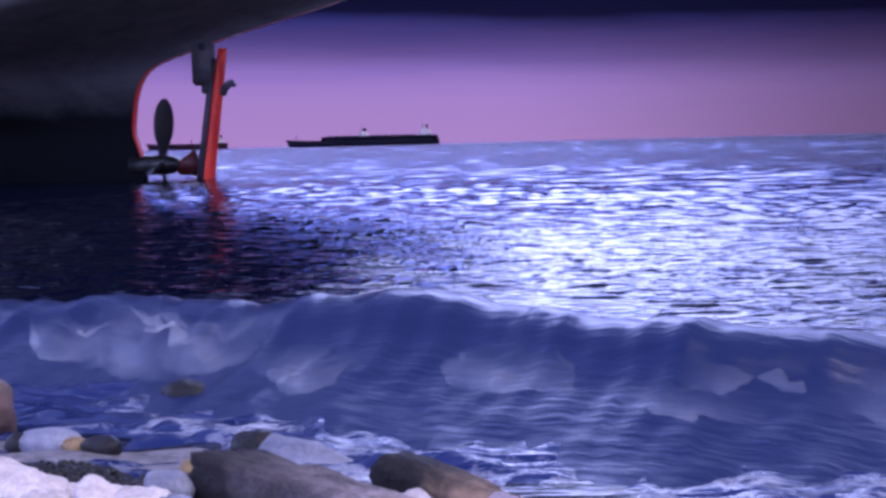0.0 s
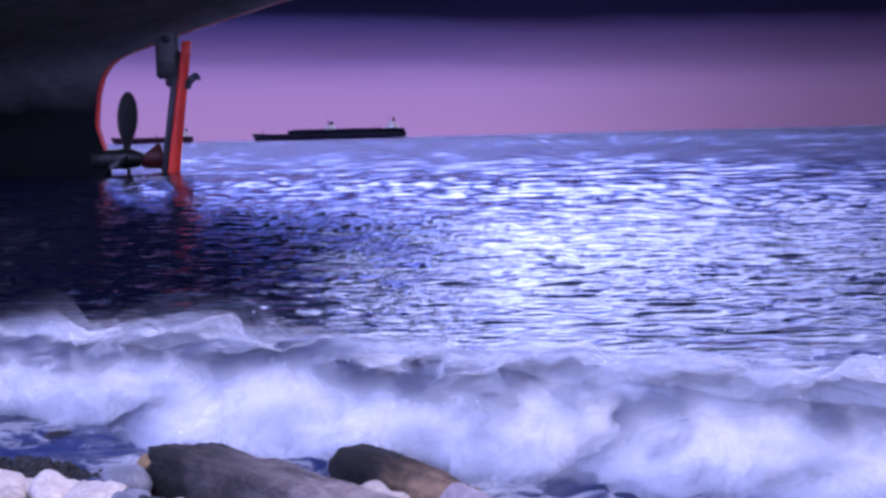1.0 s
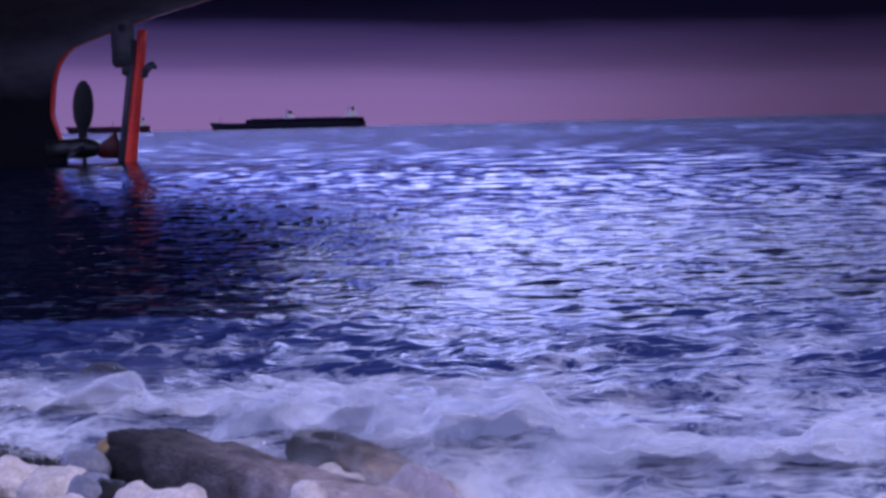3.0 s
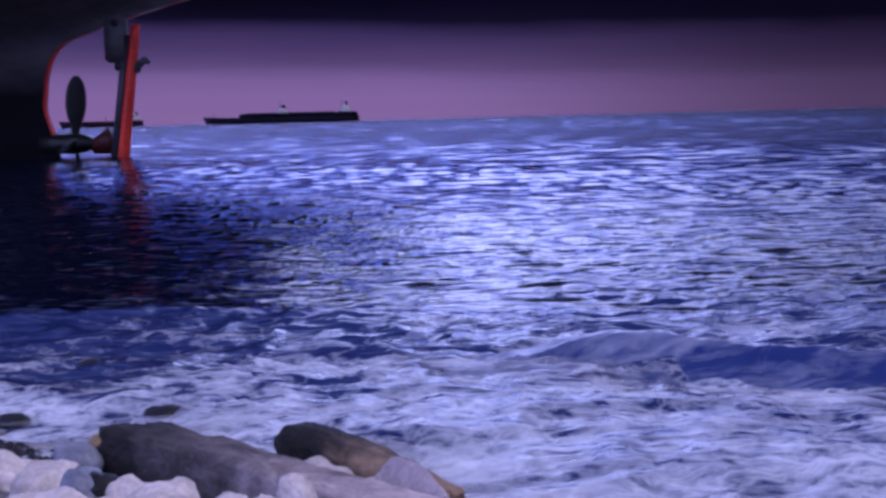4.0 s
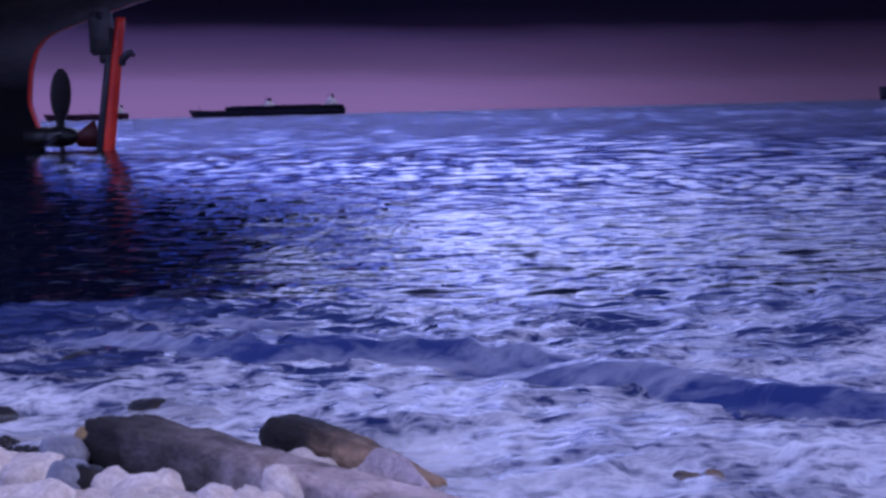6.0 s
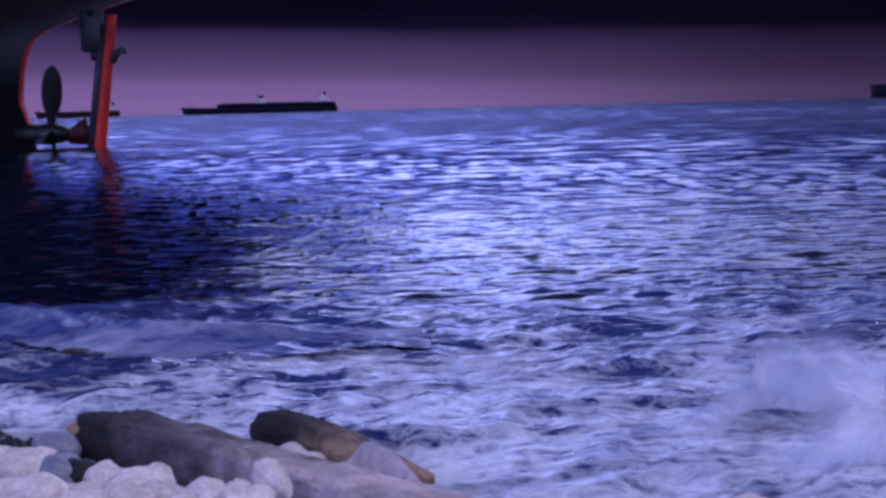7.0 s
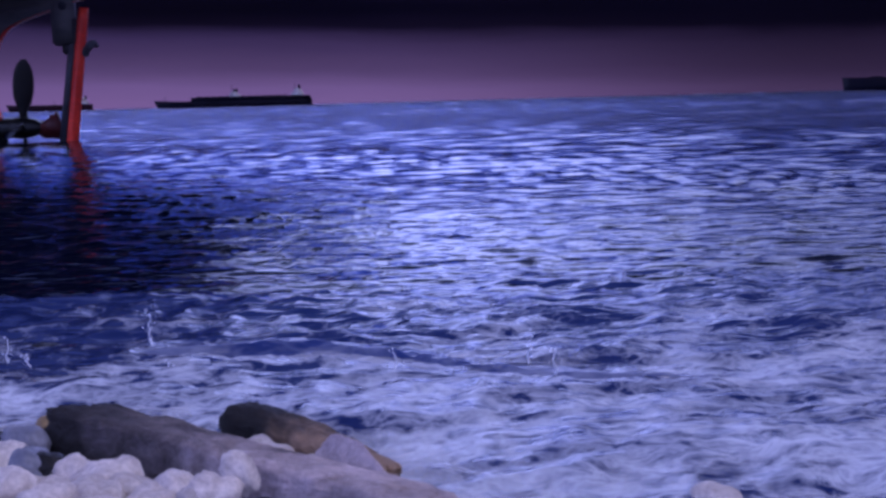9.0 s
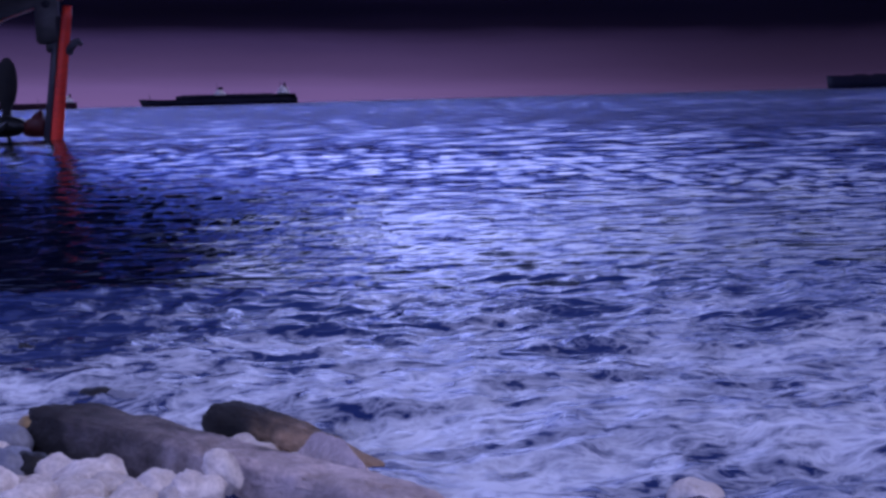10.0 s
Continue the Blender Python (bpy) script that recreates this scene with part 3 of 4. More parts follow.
def build_stranded_ship():
    ship = tagged(new("stranded_ship"), "dark grey cargo ship aground with propeller and red rudder bare", "ship")
    ship.location = (0.08, 66.4, 0)
    bm = bmesh.new()
    # sides carried up unseen to 34 m, blocking sky from the water's reflections
    zs = sorted(set(np.round(np.concatenate([np.linspace(-3, 7, 26), np.linspace(7, 10, 14), np.linspace(10.5, 34, 40)]), 3)))
    us = np.linspace(0, 1, 40)
    sides = {1: [], -1: []}
    for z in zs:
        xe = aft_end(z)
        run = float(np.interp(z, [-3, 3, 6, 8, 10, 15], [34, 30, 24, 17, 12, 8]))
        beam = float(np.interp(z, [-3, 0, 4, 15], [6.5, 8.2, 9.3, 9.8]))
        rows = {1: [], -1: []}
        for u in us:
            x = xe + (-95 - xe) * u ** 1.9
            b = 0.28 + beam * float(smooth01((xe - x) / run)) ** 0.9 * float(smooth01((x + 96) / 14)) ** 0.6
            for s in (1, -1):
                rows[s].append(bm.verts.new((x, s * b, z)))
        for s in (1, -1):
            sides[s].append(rows[s])
    for s in (1, -1):
        g = sides[s]
        for j in range(len(g) - 1):
            for i in range(len(us) - 1):
                f = (g[j][i], g[j][i + 1], g[j + 1][i + 1], g[j + 1][i])
                bm.faces.new(f if s > 0 else tuple(reversed(f)))
    a, c = sides[1], sides[-1]
    for i in range(len(us) - 1):
        bm.faces.new((a[-1][i], a[-1][i + 1], c[-1][i + 1], c[-1][i]))
        bm.faces.new((a[0][i + 1], a[0][i], c[0][i], c[0][i + 1]))
    for j in range(len(zs) - 1):
        bm.faces.new((a[j][0], a[j + 1][0], c[j + 1][0], c[j][0]))
        bm.faces.new((a[j + 1][-1], a[j][-1], c[j][-1], c[j + 1][-1]))
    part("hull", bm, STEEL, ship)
    # red-painted stern frame edge
    bm = bmesh.new()
    prev = None
    for z in np.linspace(0.9, 9.9, 90):
        x = aft_end(z) + 0.03
        ring = [bm.verts.new((x + dx, dy, z)) for dx, dy in ((-0.03, -0.3), (0.05, -0.26), (0.05, 0.26), (-0.03, 0.3))]
        if prev:
            for k in range(3):
                bm.faces.new((prev[k], prev[k + 1], ring[k + 1], ring[k]))
        prev = ring
    part("stern_frame_edge", bm, RED, ship, "red antifouling edge of the stern frame")
    # rudder horn
    bm = bmesh.new()
    block(bm, (-19.44, -0.42, 5.38), (-18.2, 0.42, 8.3), 0.12)
    block(bm, (-18.95, -0.3, 4.9), (-18.35, 0.3, 5.5), 0.08)
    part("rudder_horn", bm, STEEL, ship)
    bm = bmesh.new()
    tube(bm, (-18.75, -0.5, 7.55), (-18.75, 0.5, 7.55), 0.22, 0.22, 12)
    part("rudder_bearing", bm, DARKSTEEL, ship)
    # rudder blade: a tall foil, leaning with the ship
    bm = bmesh.new()
    prev = None
    foil = [(-0.5, 0.0), (-0.44, 0.2), (-0.2, 0.33), (0.1, 0.3), (0.36, 0.14), (0.46, 0.03)]
    foil = foil + [(x, -y) for x, y in reversed(foil[1:])]
    for t in np.linspace(-0.25, 1, 14):
        cx, wd = -18.78 + 1.12 * t, 0.76 - 0.22 * t
        ring = [bm.verts.new((cx + x * wd, y * 1.1, 7.45 * t)) for x, y in foil]
        if prev:
            for k in range(len(ring)):
                bm.faces.new((prev[k], prev[(k + 1) % len(ring)], ring[(k + 1) % len(ring)], ring[k]))
        else:
            bm.faces.new(list(reversed(ring)))
        prev = ring
    bm.faces.new(prev)
    part("rudder", bm, RED, ship, "tall red-painted rudder blade")
    bm = bmesh.new()
    tube(bm, (-19.32, -0.12, -0.6), (-18.2, -0.12, 6.9), 0.26, 0.2, 12)
    part("rudder_post", bm, DARKSTEEL, ship)
    bm = bmesh.new()
    block(bm, (-18.1, -0.22, 4.75), (-17.55, 0.22, 5.3), 0.08)
    tube(bm, (-17.75, 0, 5.1), (-17.25, 0, 5.55), 0.24, 0.2, 10)
    tube(bm, (-17.32, 0, 5.55), (-17.02, 0, 5.3), 0.2, 0.12, 10)
    part("stop_bracket", bm, DARKSTEEL, ship)
    bm = bmesh.new()
    prof = [(-20.9, 0.75), (-19.5, 1.75), (-19.3, 0.9), (-19.4, 0.2), (-20.4, 0.25)]
    front, back = [bm.verts.new((x, -0.22, z)) for x, z in prof], [bm.verts.new((x, 0.22, z)) for x, z in prof]
    bm.faces.new(front), bm.faces.new(list(reversed(back)))
    for k in range(5):
        bm.faces.new((front[k], back[k], back[(k + 1) % 5], front[(k + 1) % 5]))
    bmesh.ops.bevel(bm, geom=list(bm.edges), offset=0.05, segments=2, affect="EDGES")
    part("rudder_heel", bm, DARKRED, ship, "red heel piece below the rudder post")
    # screw
    bm = bmesh.new()
    bmesh.ops.create_uvsphere(bm, u_segments=20, v_segments=12, radius=1, matrix=Matrix.Translation((-21.6, 0, 0.85)) @ Matrix.Diagonal((1.25, 0.62, 0.62, 1)))
    tube(bm, (-23.4, 0, 0.85), (-21.5, 0, 0.85), 0.62, 0.55, 18)
    screw = part("propeller", bm, BRONZE, ship, "tarnished bronze propeller hub on its shaft boss")
    for k in range(4):
        bm = bmesh.new()
        n_r, n_c = 12, 10
        grid = []
        for side in (0.05, -0.05):
            g = []
            for i in range(n_r + 1):
                t = i / n_r
                wdt = 0.2 * (1 - t) ** 2 + 0.6 * math.sqrt(max(0.001, 1 - ((t - 0.6) / 0.41) ** 2)) if t > 0.2 else 0.3
                tw = radians(52 - 26 * t)
                row = []
                for j in range(n_c + 1):
                    c = (j / n_c - 0.5) * 2 * wdt
                    th = side * (1 - t * 0.7) * (1 - (2 * j / n_c - 1) ** 2) * 2
                    row.append(bm.verts.new((math.cos(tw) * c * 0.95 - math.sin(tw) * th, math.sin(tw) * c + math.cos(tw) * th, 0.4 + 3.45 * t)))
                g.append(row)
            grid.append(g)
        for s, g in enumerate(grid):
            for i in range(n_r):
                for j in range(n_c):
                    f = (g[i][j], g[i][j + 1], g[i + 1][j + 1], g[i + 1][j])
                    bm.faces.new(f if s else tuple(reversed(f)))
        bmesh.ops.remove_doubles(bm, verts=bm.verts, dist=0.002)
        bmesh.ops.transform(bm, matrix=Matrix.Translation((-21.5, 0, 0.85)) @ Matrix.Rotation(radians(90 * k + 3), 4, "X") @ Matrix.Rotation(radians(5), 4, "Y"), verts=bm.verts)
        part("blade", bm, BRONZE, screw)
    return ship


stranded = build_stranded_ship()


# ---------------------------------------------------------------- ships at anchor
def hull_bm(length, beam, height, sheer=0.0, rake=6.0):
    """A loaded hull along x, bow at -x, waterline at z = 0."""
    bm = bmesh.new()
    prev = None
    for t in np.linspace(0, 1, 26):
        x = length * (t - 0.5)
        b = beam / 2 * min(1, (t * 7) ** 0.6 + 0.02) * (1 if t < 0.93 else 1 - 0.25 * (t - 0.93) / 0.07)
        top = height + sheer * max(0, 1 - t * 8)
        dx = -rake * max(0, 1 - t * 9)
        ring = [bm.verts.new(p) for p in ((x, -b * 0.85, -3), (x + dx * 0.3, -b, 0.5), (x + dx, -b, top), (x + dx, b, top), (x + dx * 0.3, b, 0.5), (x, b * 0.85, -3))]
        if prev:
            for k in range(6):
                bm.faces.new((prev[k], ring[k], ring[(k + 1) % 6], prev[(k + 1) % 6]))
        else:
            bm.faces.new(ring)
        prev = ring
    bm.faces.new(list(reversed(prev)))
    return bm


def build_tanker():
    ship = tagged(new("tanker"), "long black tanker with white deckhouses anchored on the horizon", "ship")
    ship.matrix_world = pose(-210, 1480, 0, 0, 0, 2)
    part("hull", hull_bm(192, 30, 8.0, 1.5), FARHULL, ship)
    bm = bmesh.new()
    block(bm, (-54, -14, 7.5), (94, 14, 12.3), 0.6)
    part("trunk_deck", bm, FARHULL, ship)
    for x in range(-45, 70, 9):
        bm = bmesh.new()
        tube(bm, (x, 0, 12), (x, 0, 14), 1.0, 0.8)
        part("deck_vent", bm, FARHULL, ship)
    bm = bmesh.new()
    tube(bm, (-50, 2, 12.7), (64, 2, 12.7), 0.5, 0.5)
    part("deck_pipe", bm, FARHULL, ship)
    bm = bmesh.new()
    block(bm, (-7, -8, 14), (6, 8, 17.5), 0.5)
    block(bm, (-5, -7, 17.5), (3, 7, 20.5), 0.5)
    house = part("deckhouse", bm, FARWHITE, ship, "white midship bridge house")
    house.location = (0, 0, -2.0)
    bm = bmesh.new()
    block(bm, (-2, -3, 20), (3, 3, 24.5), 0.8)
    part("funnel", bm, FARHULL, house, "black funnel")
    bm = bmesh.new()
    tube(bm, (-4, 0, 20), (-4, 0, 29), 0.35, 0.2)
    part("mast", bm, FARHULL, house)
    bm = bmesh.new()
    block(bm, (71, -10, 14), (86, 10, 18), 0.5)
    block(bm, (74, -9, 18), (84, 9, 22), 0.5)
    block(bm, (76, -8, 22), (80, 8, 24), 0.5)
    aft = part("deckhouse", bm, FARWHITE, ship, "white stern accommodation block")
    aft.location = (0, 0, -2.0)
    bm = bmesh.new()
    block(bm, (79, -3, 22), (82, 3, 28), 0.8)
    part("funnel", bm, FARHULL, aft, "dark funnel")
    bm = bmesh.new()
    tube(bm, (75, 0, 22), (75, 0, 30), 0.4, 0.2)
    part("mast", bm, FARHULL, aft)
    bm = bmesh.new()
    tube(bm, (-88, 0, 9), (-88, 0, 15), 0.4, 0.2)
    part("mast", bm, FARHULL, ship)
    return ship


def build_far_freighter():
    ship = tagged(new("freighter"), "rust-red freighter with a white stern house far out", "ship")
    ship.matrix_world = pose(-566, 1900, 0, 0, 0, 8)
    part("hull", hull_bm(128, 22, 9.5, 1.5), FARRED, ship)
    bm = bmesh.new()
    block(bm, (40, -9, 9), (58, 9, 15), 0.5)
    block(bm, (43, -8, 15), (54, 8, 20), 0.5)
    house = part("deckhouse", bm, FARWHITE, ship)
    bm = bmesh.new()
    block(bm, (52, -2.5, 18), (56, 2.5, 23), 0.5)
    part("funnel", bm, FARRED, house)
    for x in (-30, 5):
        bm = bmesh.new()
        tube(bm, (x, 0, 9), (x, 0, 17), 0.5, 0.3)
        part("crane_post", bm, FARRED, ship)
    return ship


def build_bulk_carrier():
    ship = tagged(new("bulk_carrier"), "high-sided black bulk carrier anchored on the horizon", "ship")
    ship.matrix_world = pose(646, 1400, 0, 0, 0, -22)
    part("hull", hull_bm(200, 30, 16.0, 0.6, 3.0), FARHULL, ship)
    for x in range(-70, 60, 22):
        bm = bmesh.new()
        block(bm, (x, -10, 15.8), (x + 15, 10, 17.2), 0.3)
        part("hatch", bm, FARHULL, ship)
    return ship


build_tanker(), build_far_freighter(), build_bulk_carrier()


# ---------------------------------------------------------------- rocks
def rock_bm(dx, dy, dz, seed, box=3.0, rough=0.12, sub=4, taper=0.0, ridge=0.0, chips=0.0):
    """A weathered stone of those half sizes: a rounded block broken by noise at two scales."""
    bm = bmesh.new()
    bmesh.ops.create_icosphere(bm, subdivisions=sub, radius=1)
    off = Vector((seed * 5.7, seed * 2.9, seed * 4.3))
    for v in bm.verts:
        p = v.co.normalized()
        k = (abs(p.x) ** box + abs(p.y) ** box + abs(p.z) ** box) ** (-1 / box)
        p = p * k
        q0 = Vector((p.x * dx, p.y * dy, p.z * dz)) / max(dy, dz)
        g = 1 + rough * noise.fractal(q0 * 0.9 + off, 0.9, 2.0, 3) + rough * 0.4 * noise.turbulence(q0 * 5 + off, 4, True)
        if chips:
            # broken facets with worn cracks between them
            dist, cells = noise.voronoi(q0 * 0.85 + off + 0.25 * noise.noise_vector(q0 * 2 + off))
            g += chips * (noise.cell(cells[0] * 7.0) * 0.5 - 0.5 * max(0.0, 1 - (dist[1] - dist[0]) / 0.12))
        q = Vector((p.x * dx, p.y * dy, p.z * dz)) * g
        t = 1 - taper * (p.x * 0.5 + 0.5)
        q.y *= t
        q.z *= t
        if ridge and p.z > 0:
            q.y *= 1 - ridge * p.z
        v.co = q
    return bm


def rock(name, m, dims, seed, mat, label, category="rock", group="", **kw):
    ob = part(name, rock_bm(*dims, seed, **kw), mat)
    ob.matrix_world = m
    return tagged(ob, label, category, group)


rock("slab_rock", pose(-0.79, 5.08, 0.10, -6, 3, -35), (1.16, 0.15, 0.165), 3, SLABROCK, "long blocky brown-grey rock lying wet among pale stones", box=9.0, rough=0.075, sub=6, chips=0.06)
rock("long_rock", pose(-0.48, 5.61, 0.075, 0, 7, -38), (0.58, 0.155, 0.15), 8, LOGROCK, "rounded log-shaped rock with a dark mossy end", box=3.0, rough=0.10, sub=5, taper=0.38, chips=0.05)
rock("ridged_rock", pose(-0.17, 5.02, 0.03, 0, 8, -62), (0.46, 0.17, 0.21), 14, PINKROCK, "pinkish ridged rock leaning against the long slab", box=1.7, rough=0.12, sub=5, ridge=0.9, chips=0.06)
rock("capped_rock", pose(-1.80, 6.93, -0.005, 0, 0, 10), (0.15, 0.12, 0.1), 21, DARKROCK, "small dark rounded rock washed by the waves", box=2.2, rough=0.15)
rock("flat_rock", pose(-1.48, 6.80, -0.06, 0, 10, -20), (0.34, 0.14, 0.12), 22, BLUESTONE, "low pale greenish rock half under water", box=2.2, rough=0.15, ridge=0.4)
rock("submerged_rock", pose(-2.62, 8.33, -0.02, 0, 6, -8), (0.18, 0.13, 0.12), 23, DARKROCK, "dark rock breaking the surface off shore", box=2.4, rough=0.2)
rock("brown_rock", pose(-3.66, 7.40, 0.10, 0, 0, 30), (0.17, 0.17, 0.22), 24, BROWN, "brown weed-topped upright rock at the water's edge", box=2.4, rough=0.18)
rock("humped_rock", pose(-3.08, 6.98, 0.0, 0, 0, 5), (0.2, 0.12, 0.1), 25, BLUESTONE, "humped slate-blue rock in the wash", box=2.3, rough=0.12)
rock("small_dark_rock", pose(-3.26, 6.95, 0.0), (0.08, 0.08, 0.08), 26, DARKROCK, "small black rock in the wash", box=2.3, rough=0.15, sub=3)
rock("ochre_stone", pose(-2.9, 6.93, 0.0), (0.08, 0.06, 0.06), 27, OCHRE, "ochre yellow stone glinting in the wash", box=2.3, rough=0.15, sub=3)
rock("small_dark_rock", pose(-2.72, 6.90, 0.0, 0, 0, -10), (0.13, 0.08, 0.07), 28, DARKROCK, "small black rock in the wash", box=2.3, rough=0.15, sub=3)
rock("ochre_stone", pose(-1.87, 5.86, 0.13), (0.06, 0.07, 0.09), 29, OCHRE, "ochre yellow stone wedged against the slab's end", box=2.5, rough=0.15, sub=3)
rock("awash_rock", pose(1.25, 5.42, -0.06, 0, 0, -15), (0.17, 0.1, 0.09), 31, LOGROCK, "brown-green rock awash in the foam", box=2.3, rough=0.15)
rock("pale_rock", pose(1.44, 4.86, -0.04, 0, 0, -30), (0.13, 0.1, 0.1), 32, PALE, "pale smooth rock at the foam's edge", box=2.2, rough=0.1)

STONES = [(-0.67, 4.64, 0.26, 0.058, 0.06, 0.105, 0, PALE), (-0.77, 4.58, 0.19, 0.10, 0.08, 0.09, 10, PALE), (-1.43, 4.88, 0.17, 0.11, 0.09, 0.1, 0, PALE),
          (-1.17, 4.70, 0.16, 0.12, 0.1, 0.09, 20, PALE), (-0.95, 4.68, 0.16, 0.11, 0.09, 0.09, -15, PALE), (-1.90, 5.60, 0.10, 0.12, 0.1, 0.12, 0, BLUESTONE),
          (-1.67, 4.95, 0.18, 0.1, 0.09, 0.12, 0, BLUESTONE), (-1.59, 4.94, 0.2, 0.085, 0.07, 0.08, 0, DARKROCK), (-1.92, 5.28, 0.12, 0.13, 0.11, 0.12, 15, PALE),
          (-2.14, 5.36, 0.12, 0.13, 0.11, 0.12, 0, PALE), (-2.66, 5.58, 0.10, 0.25, 0.17, 0.15, -20, PALE), (-2.36, 5.62, 0.06, 0.13, 0.1, 0.09, 0, PALE),
          (-2.05, 5.50, 0.08, 0.12, 0.1, 0.09, 40, PALE), (-0.64, 5.42, 0.06, 0.14, 0.09, 0.1, -30, PALE), (-0.40, 5.30, 0.04, 0.1, 0.08, 0.07, 0, PALE),
          (-1.76, 5.14, 0.14, 0.1, 0.09, 0.11, 30, BLUESTONE), (-0.84, 4.55, 0.16, 0.1, 0.08, 0.08, 30, PALE), (-1.03, 4.55, 0.15, 0.11, 0.09, 0.08, -30, PALE),
          (-1.27, 4.58, 0.15, 0.12, 0.09, 0.08, 10, PALE), (-1.49, 4.66, 0.16, 0.11, 0.1, 0.09, 70, PALE), (-1.72, 4.72, 0.16, 0.12, 0.1, 0.1, 0, PALE)]
for i, (x, y, z, a, b, c, turn, mat) in enumerate(STONES):
    label = {"pale_limestone": "smooth pale pinkish beach stone", "blue_grey_stone": "smooth blue-grey beach stone", "black_wet_rock": "small black wet beach stone"}[mat.name]
    rock("beach_stone", pose(x, y, z, 0, 12 if i else -32, turn), (a, b, c), 50 + i, mat, label, "stone", "stones of the beach", box=3.0, rough=0.24, sub=4, chips=0.05)

rng = random.Random(4)
for i in range(120):
    x, y = rng.uniform(-3.6, -0.2), rng.uniform(3.3, 5.3)
    if y > 4.72 - 0.55 * (x + 1.2) or y > float(waterline(x)) - 0.55:
        continue
    s = rng.uniform(0.05, 0.12)
    z = float(beach_height(np.float64(x), np.float64(y))) + s * 0.35
    mat = rng.choice([PALE, PALE, PALE, PALE, BLUESTONE])
    rock("beach_stone", pose(x, y, z, rng.uniform(-15, 15), rng.uniform(-15, 15), rng.uniform(0, 180)), (s * rng.uniform(1, 1.4), s, s * rng.uniform(0.7, 1)), 90 + i, mat,
         "smooth pale pinkish beach stone" if mat is PALE else "smooth blue-grey beach stone", "stone", "stones of the beach", box=3.0, rough=0.24, sub=4, chips=0.05)

# dark weed and grit between the stones
bm = bmesh.new()
for i in range(420):
    x = rng.uniform(-3.1, -1.9)
    y = 6.02 - 0.5 * (x + 2.5) * 0.6 + rng.gauss(0, 0.09)
    r = rng.uniform(0.012, 0.035)
    z = float(beach_height(np.float64(x), np.float64(y))) + r * 0.6
    bmesh.ops.create_icosphere(bm, subdivisions=1, radius=1, matrix=pose(x, y, z, rng.uniform(0, 90), rng.uniform(0, 90), 0) @ Matrix.Diagonal((r * 1.5, r, r * 0.8, 1)))
tagged(part("weed_grit", bm, DARKROCK), "line of black weed and grit left by the tide", "weed", kind="stuff")


# ---------------------------------------------------------------- thin jets thrown up late
def build_jet(seed, h):
    bm = bmesh.new()
    r = random.Random(seed)
    x = y = 0.0
    last = Vector((0, 0, 0))
    for k in range(7):
        p = Vector((x + r.gauss(0, 0.012), y + r.gauss(0, 0.012), h * (k + 1) / 7))
        tube(bm, last, p, 0.009 - 0.0009 * k, 0.0081 - 0.0009 * k, 6)
        last = p
    jet = tagged(new("water_jet"), "thin jet of water thrown up from the surf", "splash", "jets thrown up from the surf")
    part("stream", bm, DROP, jet)
    bm = bmesh.new()
    for _ in range(7):
        m = Matrix.Translation((r.gauss(0, 0.03), r.gauss(0, 0.03), h * r.uniform(0.4, 1.2)))
        bmesh.ops.create_icosphere(bm, subdivisions=1, radius=r.uniform(0.004, 0.008), matrix=m)
    tagged(part("drops", bm, DROP, jet), kind="stuff")
    return jet


JETS = [(-1.91, 8.65, 0.26), (-2.72, 7.85, 0.2), (-2.55, 7.75, 0.12), (0.88, 7.53, 0.2), (0.98, 6.98, 0.22), (-0.03, 7.16, 0.2), (-1.5, 7.3, 0.14)]
jets = [build_jet(i, h) for i, (x, y, h) in enumerate(JETS)]


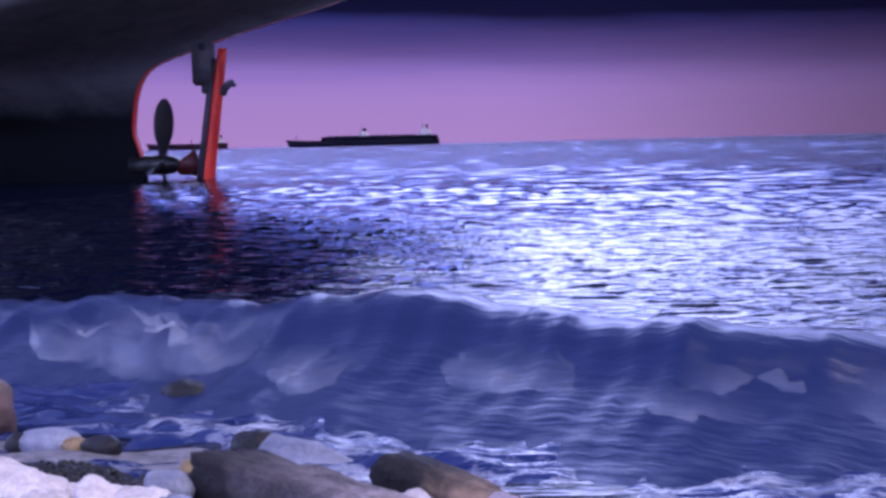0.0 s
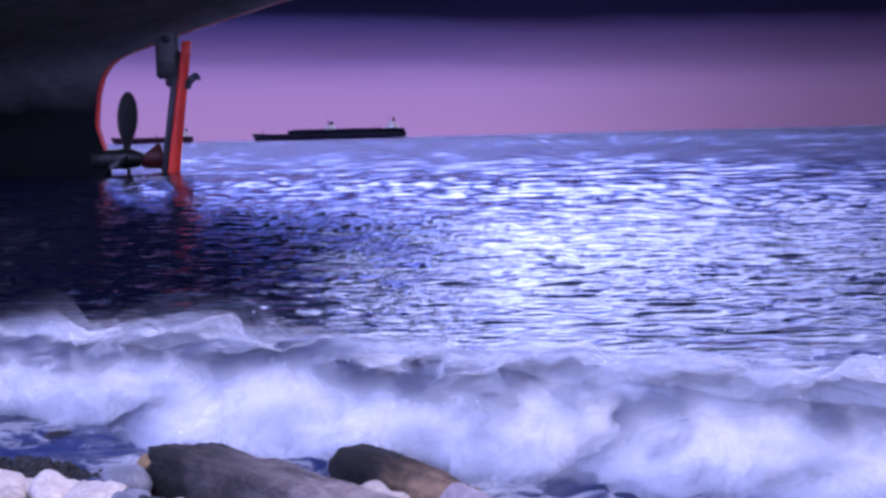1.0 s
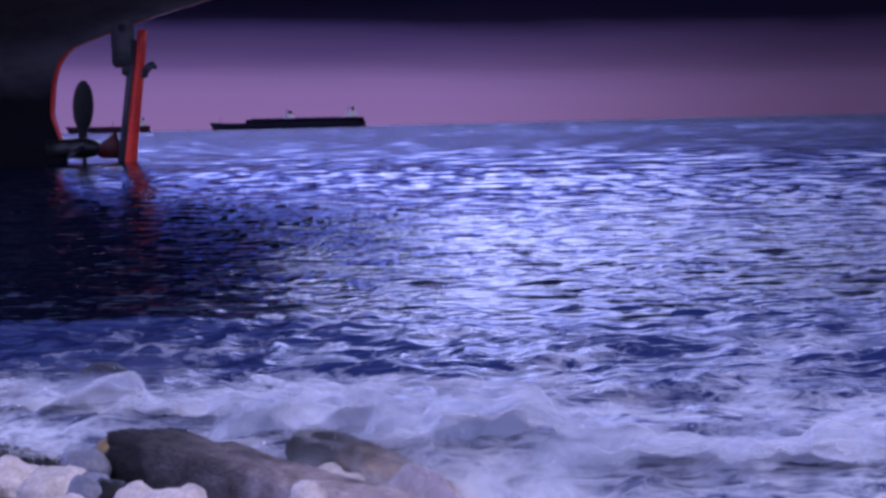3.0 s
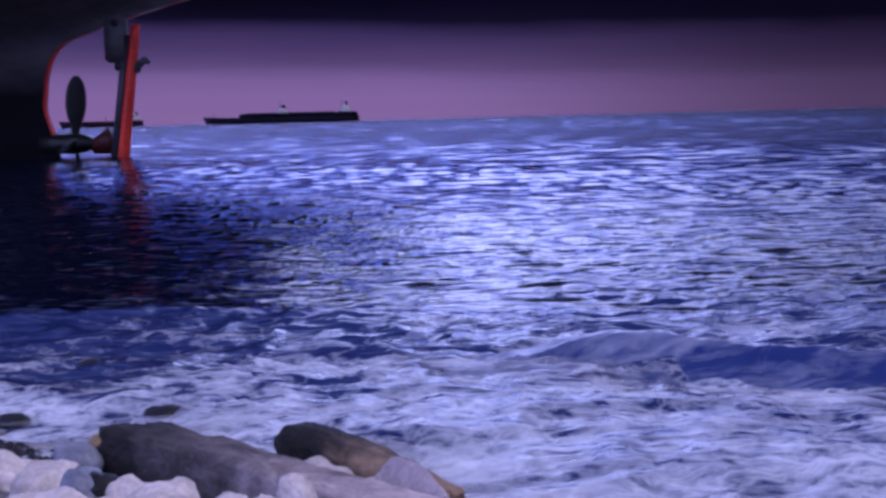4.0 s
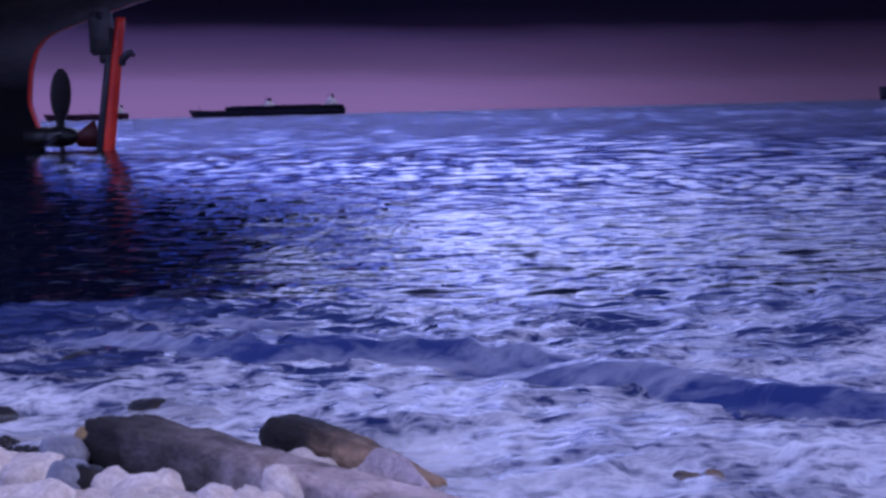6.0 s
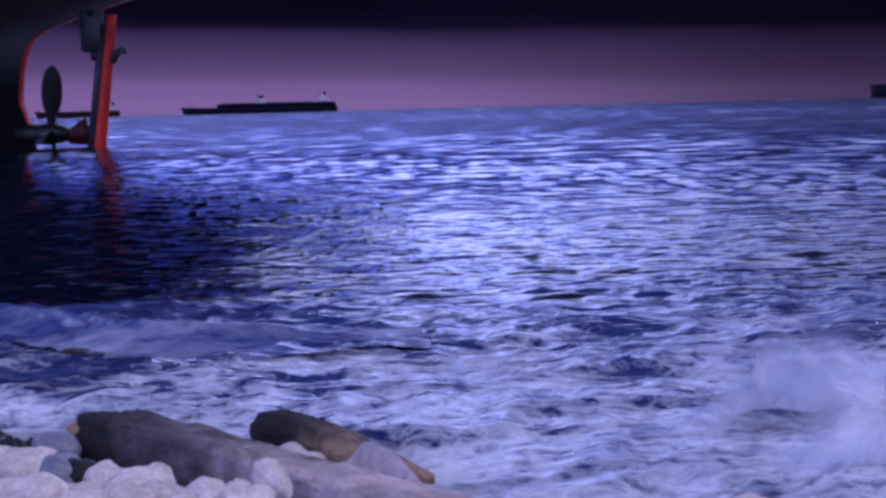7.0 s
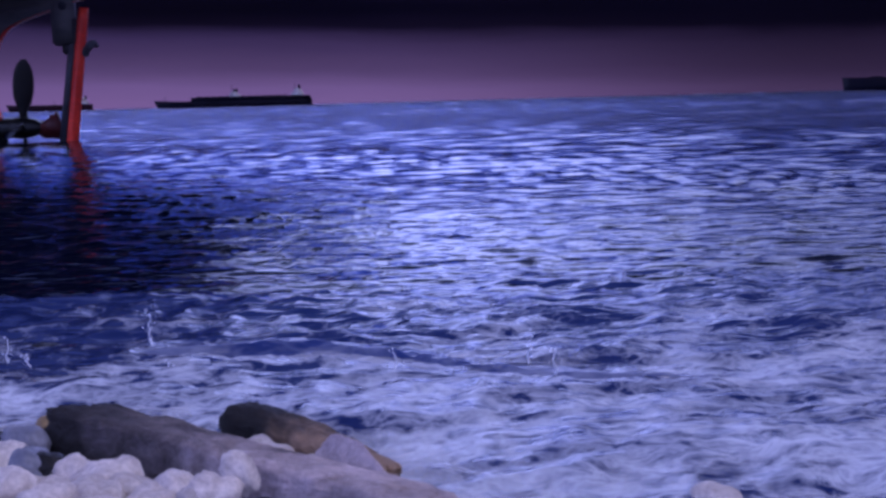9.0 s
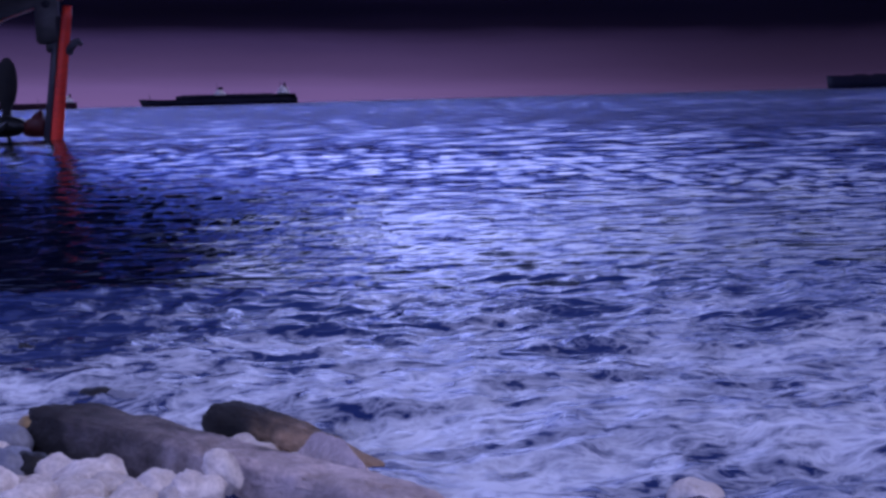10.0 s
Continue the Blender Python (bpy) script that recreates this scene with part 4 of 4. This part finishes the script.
def motions():
    # the dark vignette sheet sinks slowly, following the camera's downward tilt
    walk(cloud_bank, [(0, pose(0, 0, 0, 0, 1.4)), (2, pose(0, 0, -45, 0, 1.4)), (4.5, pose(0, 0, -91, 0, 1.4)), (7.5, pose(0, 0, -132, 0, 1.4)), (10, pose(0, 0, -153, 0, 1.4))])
    # open water drifts towards the shore
    walk(sea, [(0, pose(0, 0, 0)), (5, pose(0.5, -2.6, 0.0)), (10, pose(1.0, -5.2, 0))])
    walk(surf, [(0, pose(0, -2.0, -0.02)), (1.0, pose(0, -1.3, 0.0)), (1.7, pose(0, -0.5, 0.02)), (2.5, pose(0, -0.5, 0.05)), (4, pose(0, 0.1, 0.025)), (5.5, pose(0, 0.3, 0.02)),
                (7.5, pose(0.1, -0.3, 0.04)), (8.5, pose(0.1, -0.2, 0.04)), (10, pose(0.2, 0.1, 0.045))])
    walk(laces[0], [(0, pose(0, 0.3, -0.12)), (1, pose(0, 0.2, -0.06)), (2.4, pose(0, -0.6, 0.03)), (4, pose(0, -0.1, 0.02)), (6, pose(0, 0.4, 0.0)), (8, pose(0.1, -0.2, 0.03)), (10, pose(0.1, 0.4, -0.05))])
    walk(laces[1], [(0, pose(0, 0.8, -0.2)), (1.5, pose(0, 0.4, -0.05)), (2.7, pose(0.1, -0.3, 0.02)), (4.2, pose(0.2, 0.3, 0.01)), (6.5, pose(0, 0.0, -0.02)), (8.2, pose(0, -0.4, 0.02)), (10, pose(0, 0.2, -0.04))])
    # the big wave runs in, breaks and spends itself
    walk(breaker, [(0, pose(-0.25, 8.75, -0.02, 0, 0, -19)), (0.6, pose(-0.35, 7.75, 0.0, 0, 0, -20)), (1.2, pose(-0.45, 6.75, -0.24, 3, 0, -22)),
                   (1.7, pose(-0.5, 6.2, -0.35, 6, 0, -22)), (2.3, pose(-0.5, 5.9, -0.95, 6, 0, -22)), (10, pose(-0.5, 5.9, -1.2, 6, 0, -22))])
    walk(swells[0], [(0, pose(3.2, 14.0, -0.75, 0, 0, 6)), (2.2, pose(3.2, 10.5, -0.45, 0, 0, 6)), (3.6, pose(3.2, 8.5, -0.08, 0, 0, 5)), (4.5, pose(3.1, 7.6, 0.0, 0, 0, 4)),
                     (5.5, pose(3.0, 6.9, 0.0, 0, 0, 0)), (6.6, pose(2.9, 6.1, -0.1, 0, 0, -4)), (7.6, pose(2.8, 5.6, -0.5, 0, 0, -5)), (10, pose(2.8, 5.6, -0.8, 0, 0, -5))])
    walk(swells[1], [(0, pose(-1.6, 16.0, -0.75, 0, 0, -6)), (3, pose(-1.6, 11.5, -0.45, 0, 0, -6)), (4.5, pose(-1.3, 9.3, -0.08, 0, 0, -8)), (5.5, pose(-0.6, 8.6, 0.0, 0, 0, -8)),
                     (6.5, pose(-0.6, 7.7, -0.04, 0, 0, -10)), (7.5, pose(-0.6, 6.9, -0.28, 0, 0, -12)), (8.3, pose(-0.6, 6.4, -0.5, 0, 0, -12)), (10, pose(-0.6, 6.3, -0.8, 0, 0, -12))])
    walk(swells[2], [(0, pose(-2.5, 18, -0.7, 0, 0, -6)), (5, pose(-2.5, 11.5, -0.4, 0, 0, -6)), (6.8, pose(-3.0, 9.3, 0.05, 0, 0, -2)), (7.5, pose(-2.7, 8.7, 0.03, 0, 0, -3)), (8.2, pose(-1.8, 8.1, -0.08, 0, 0, -5)), (9, pose(0, 7.6, -0.1, 0, 0, -6)), (10, pose(0.4, 7.0, -0.12, 0, 0, -8))])
    for ob, (x, w, h) in zip(first_froth, FRONT):
        late = 0.12 if -2.0 < x < 0.6 else 0.0
        soon = -0.05 if x < -2.0 else 0.0
        y0 = 8.35 - 0.36 * (x + 0.25) + (0.45 if x < -2.0 else 0.0)
        end = 6.35 - 0.42 * (x + 1.8) if x > -2.5 else 6.75 - 0.2 * (x + 2.5)
        end = max(end, 5.0)
        lift = 0.12 if -1.0 < x < 0.6 else 0.0
        rows = [(0, pose(x, y0 + 0.1, -0.62 + soon * 0.7)), (0.3 + late * 0.4, pose(x - 0.05, y0 - 0.7, -0.2 + soon * 0.6)), (0.7 + late * 0.3, pose(x - 0.1, y0 - 1.4, 0.1 + soon, 5)),
                (1.2 + late * 0.3, pose(x - 0.15, y0 - 1.95, 0.17, 10)), (1.8, pose(x - 0.2, end + 0.25, 0.15, 14)), (2.3, pose(x - 0.22, end, 0.08 + lift, 16)),
                (2.8, pose(x - 0.22, end + 0.05, -0.06 + lift, 16)), (3.5, pose(x - 0.2, end + 0.3, -0.42, 14)), (5, pose(x - 0.2, end + 0.4, -1.0, 14)), (10, pose(x - 0.2, end + 0.4, -1.1, 14))]
        walk(ob, rows)
    for ob, (x, y, w, h, t) in zip(second_froth, SECOND):
        walk(ob, [(0, pose(x, y + 1.6, -1.0)), (5.2, pose(x, y + 1.4, -1.0)), (t - 0.5, pose(x, y + 0.5, -0.35)), (t, pose(x, y + 0.1, 0.05, 6)), (t + 0.6, pose(x, y - 0.1, 0.03, 12)),
                  (t + 1.2, pose(x, y, -0.12, 14)), (t + 1.9, pose(x, y + 0.2, -0.5, 14)), (10.0, pose(x, y + 0.3, -0.7, 14))])
    for i, (ob, (x, y, h)) in enumerate(zip(jets, JETS)):
        t = 8.75 + 0.05 * (i % 4)
        walk(ob, [(0, pose(x, y, -h * 3)), (8.3, pose(x, y, -h * 3)), (t, pose(x, y - 0.03, 0.02)), (t + 0.2, pose(x, y - 0.05, 0.03)), (t + 0.55, pose(x, y - 0.08, -h * 2)), (10, pose(x, y - 0.1, -h * 3))])


motions()
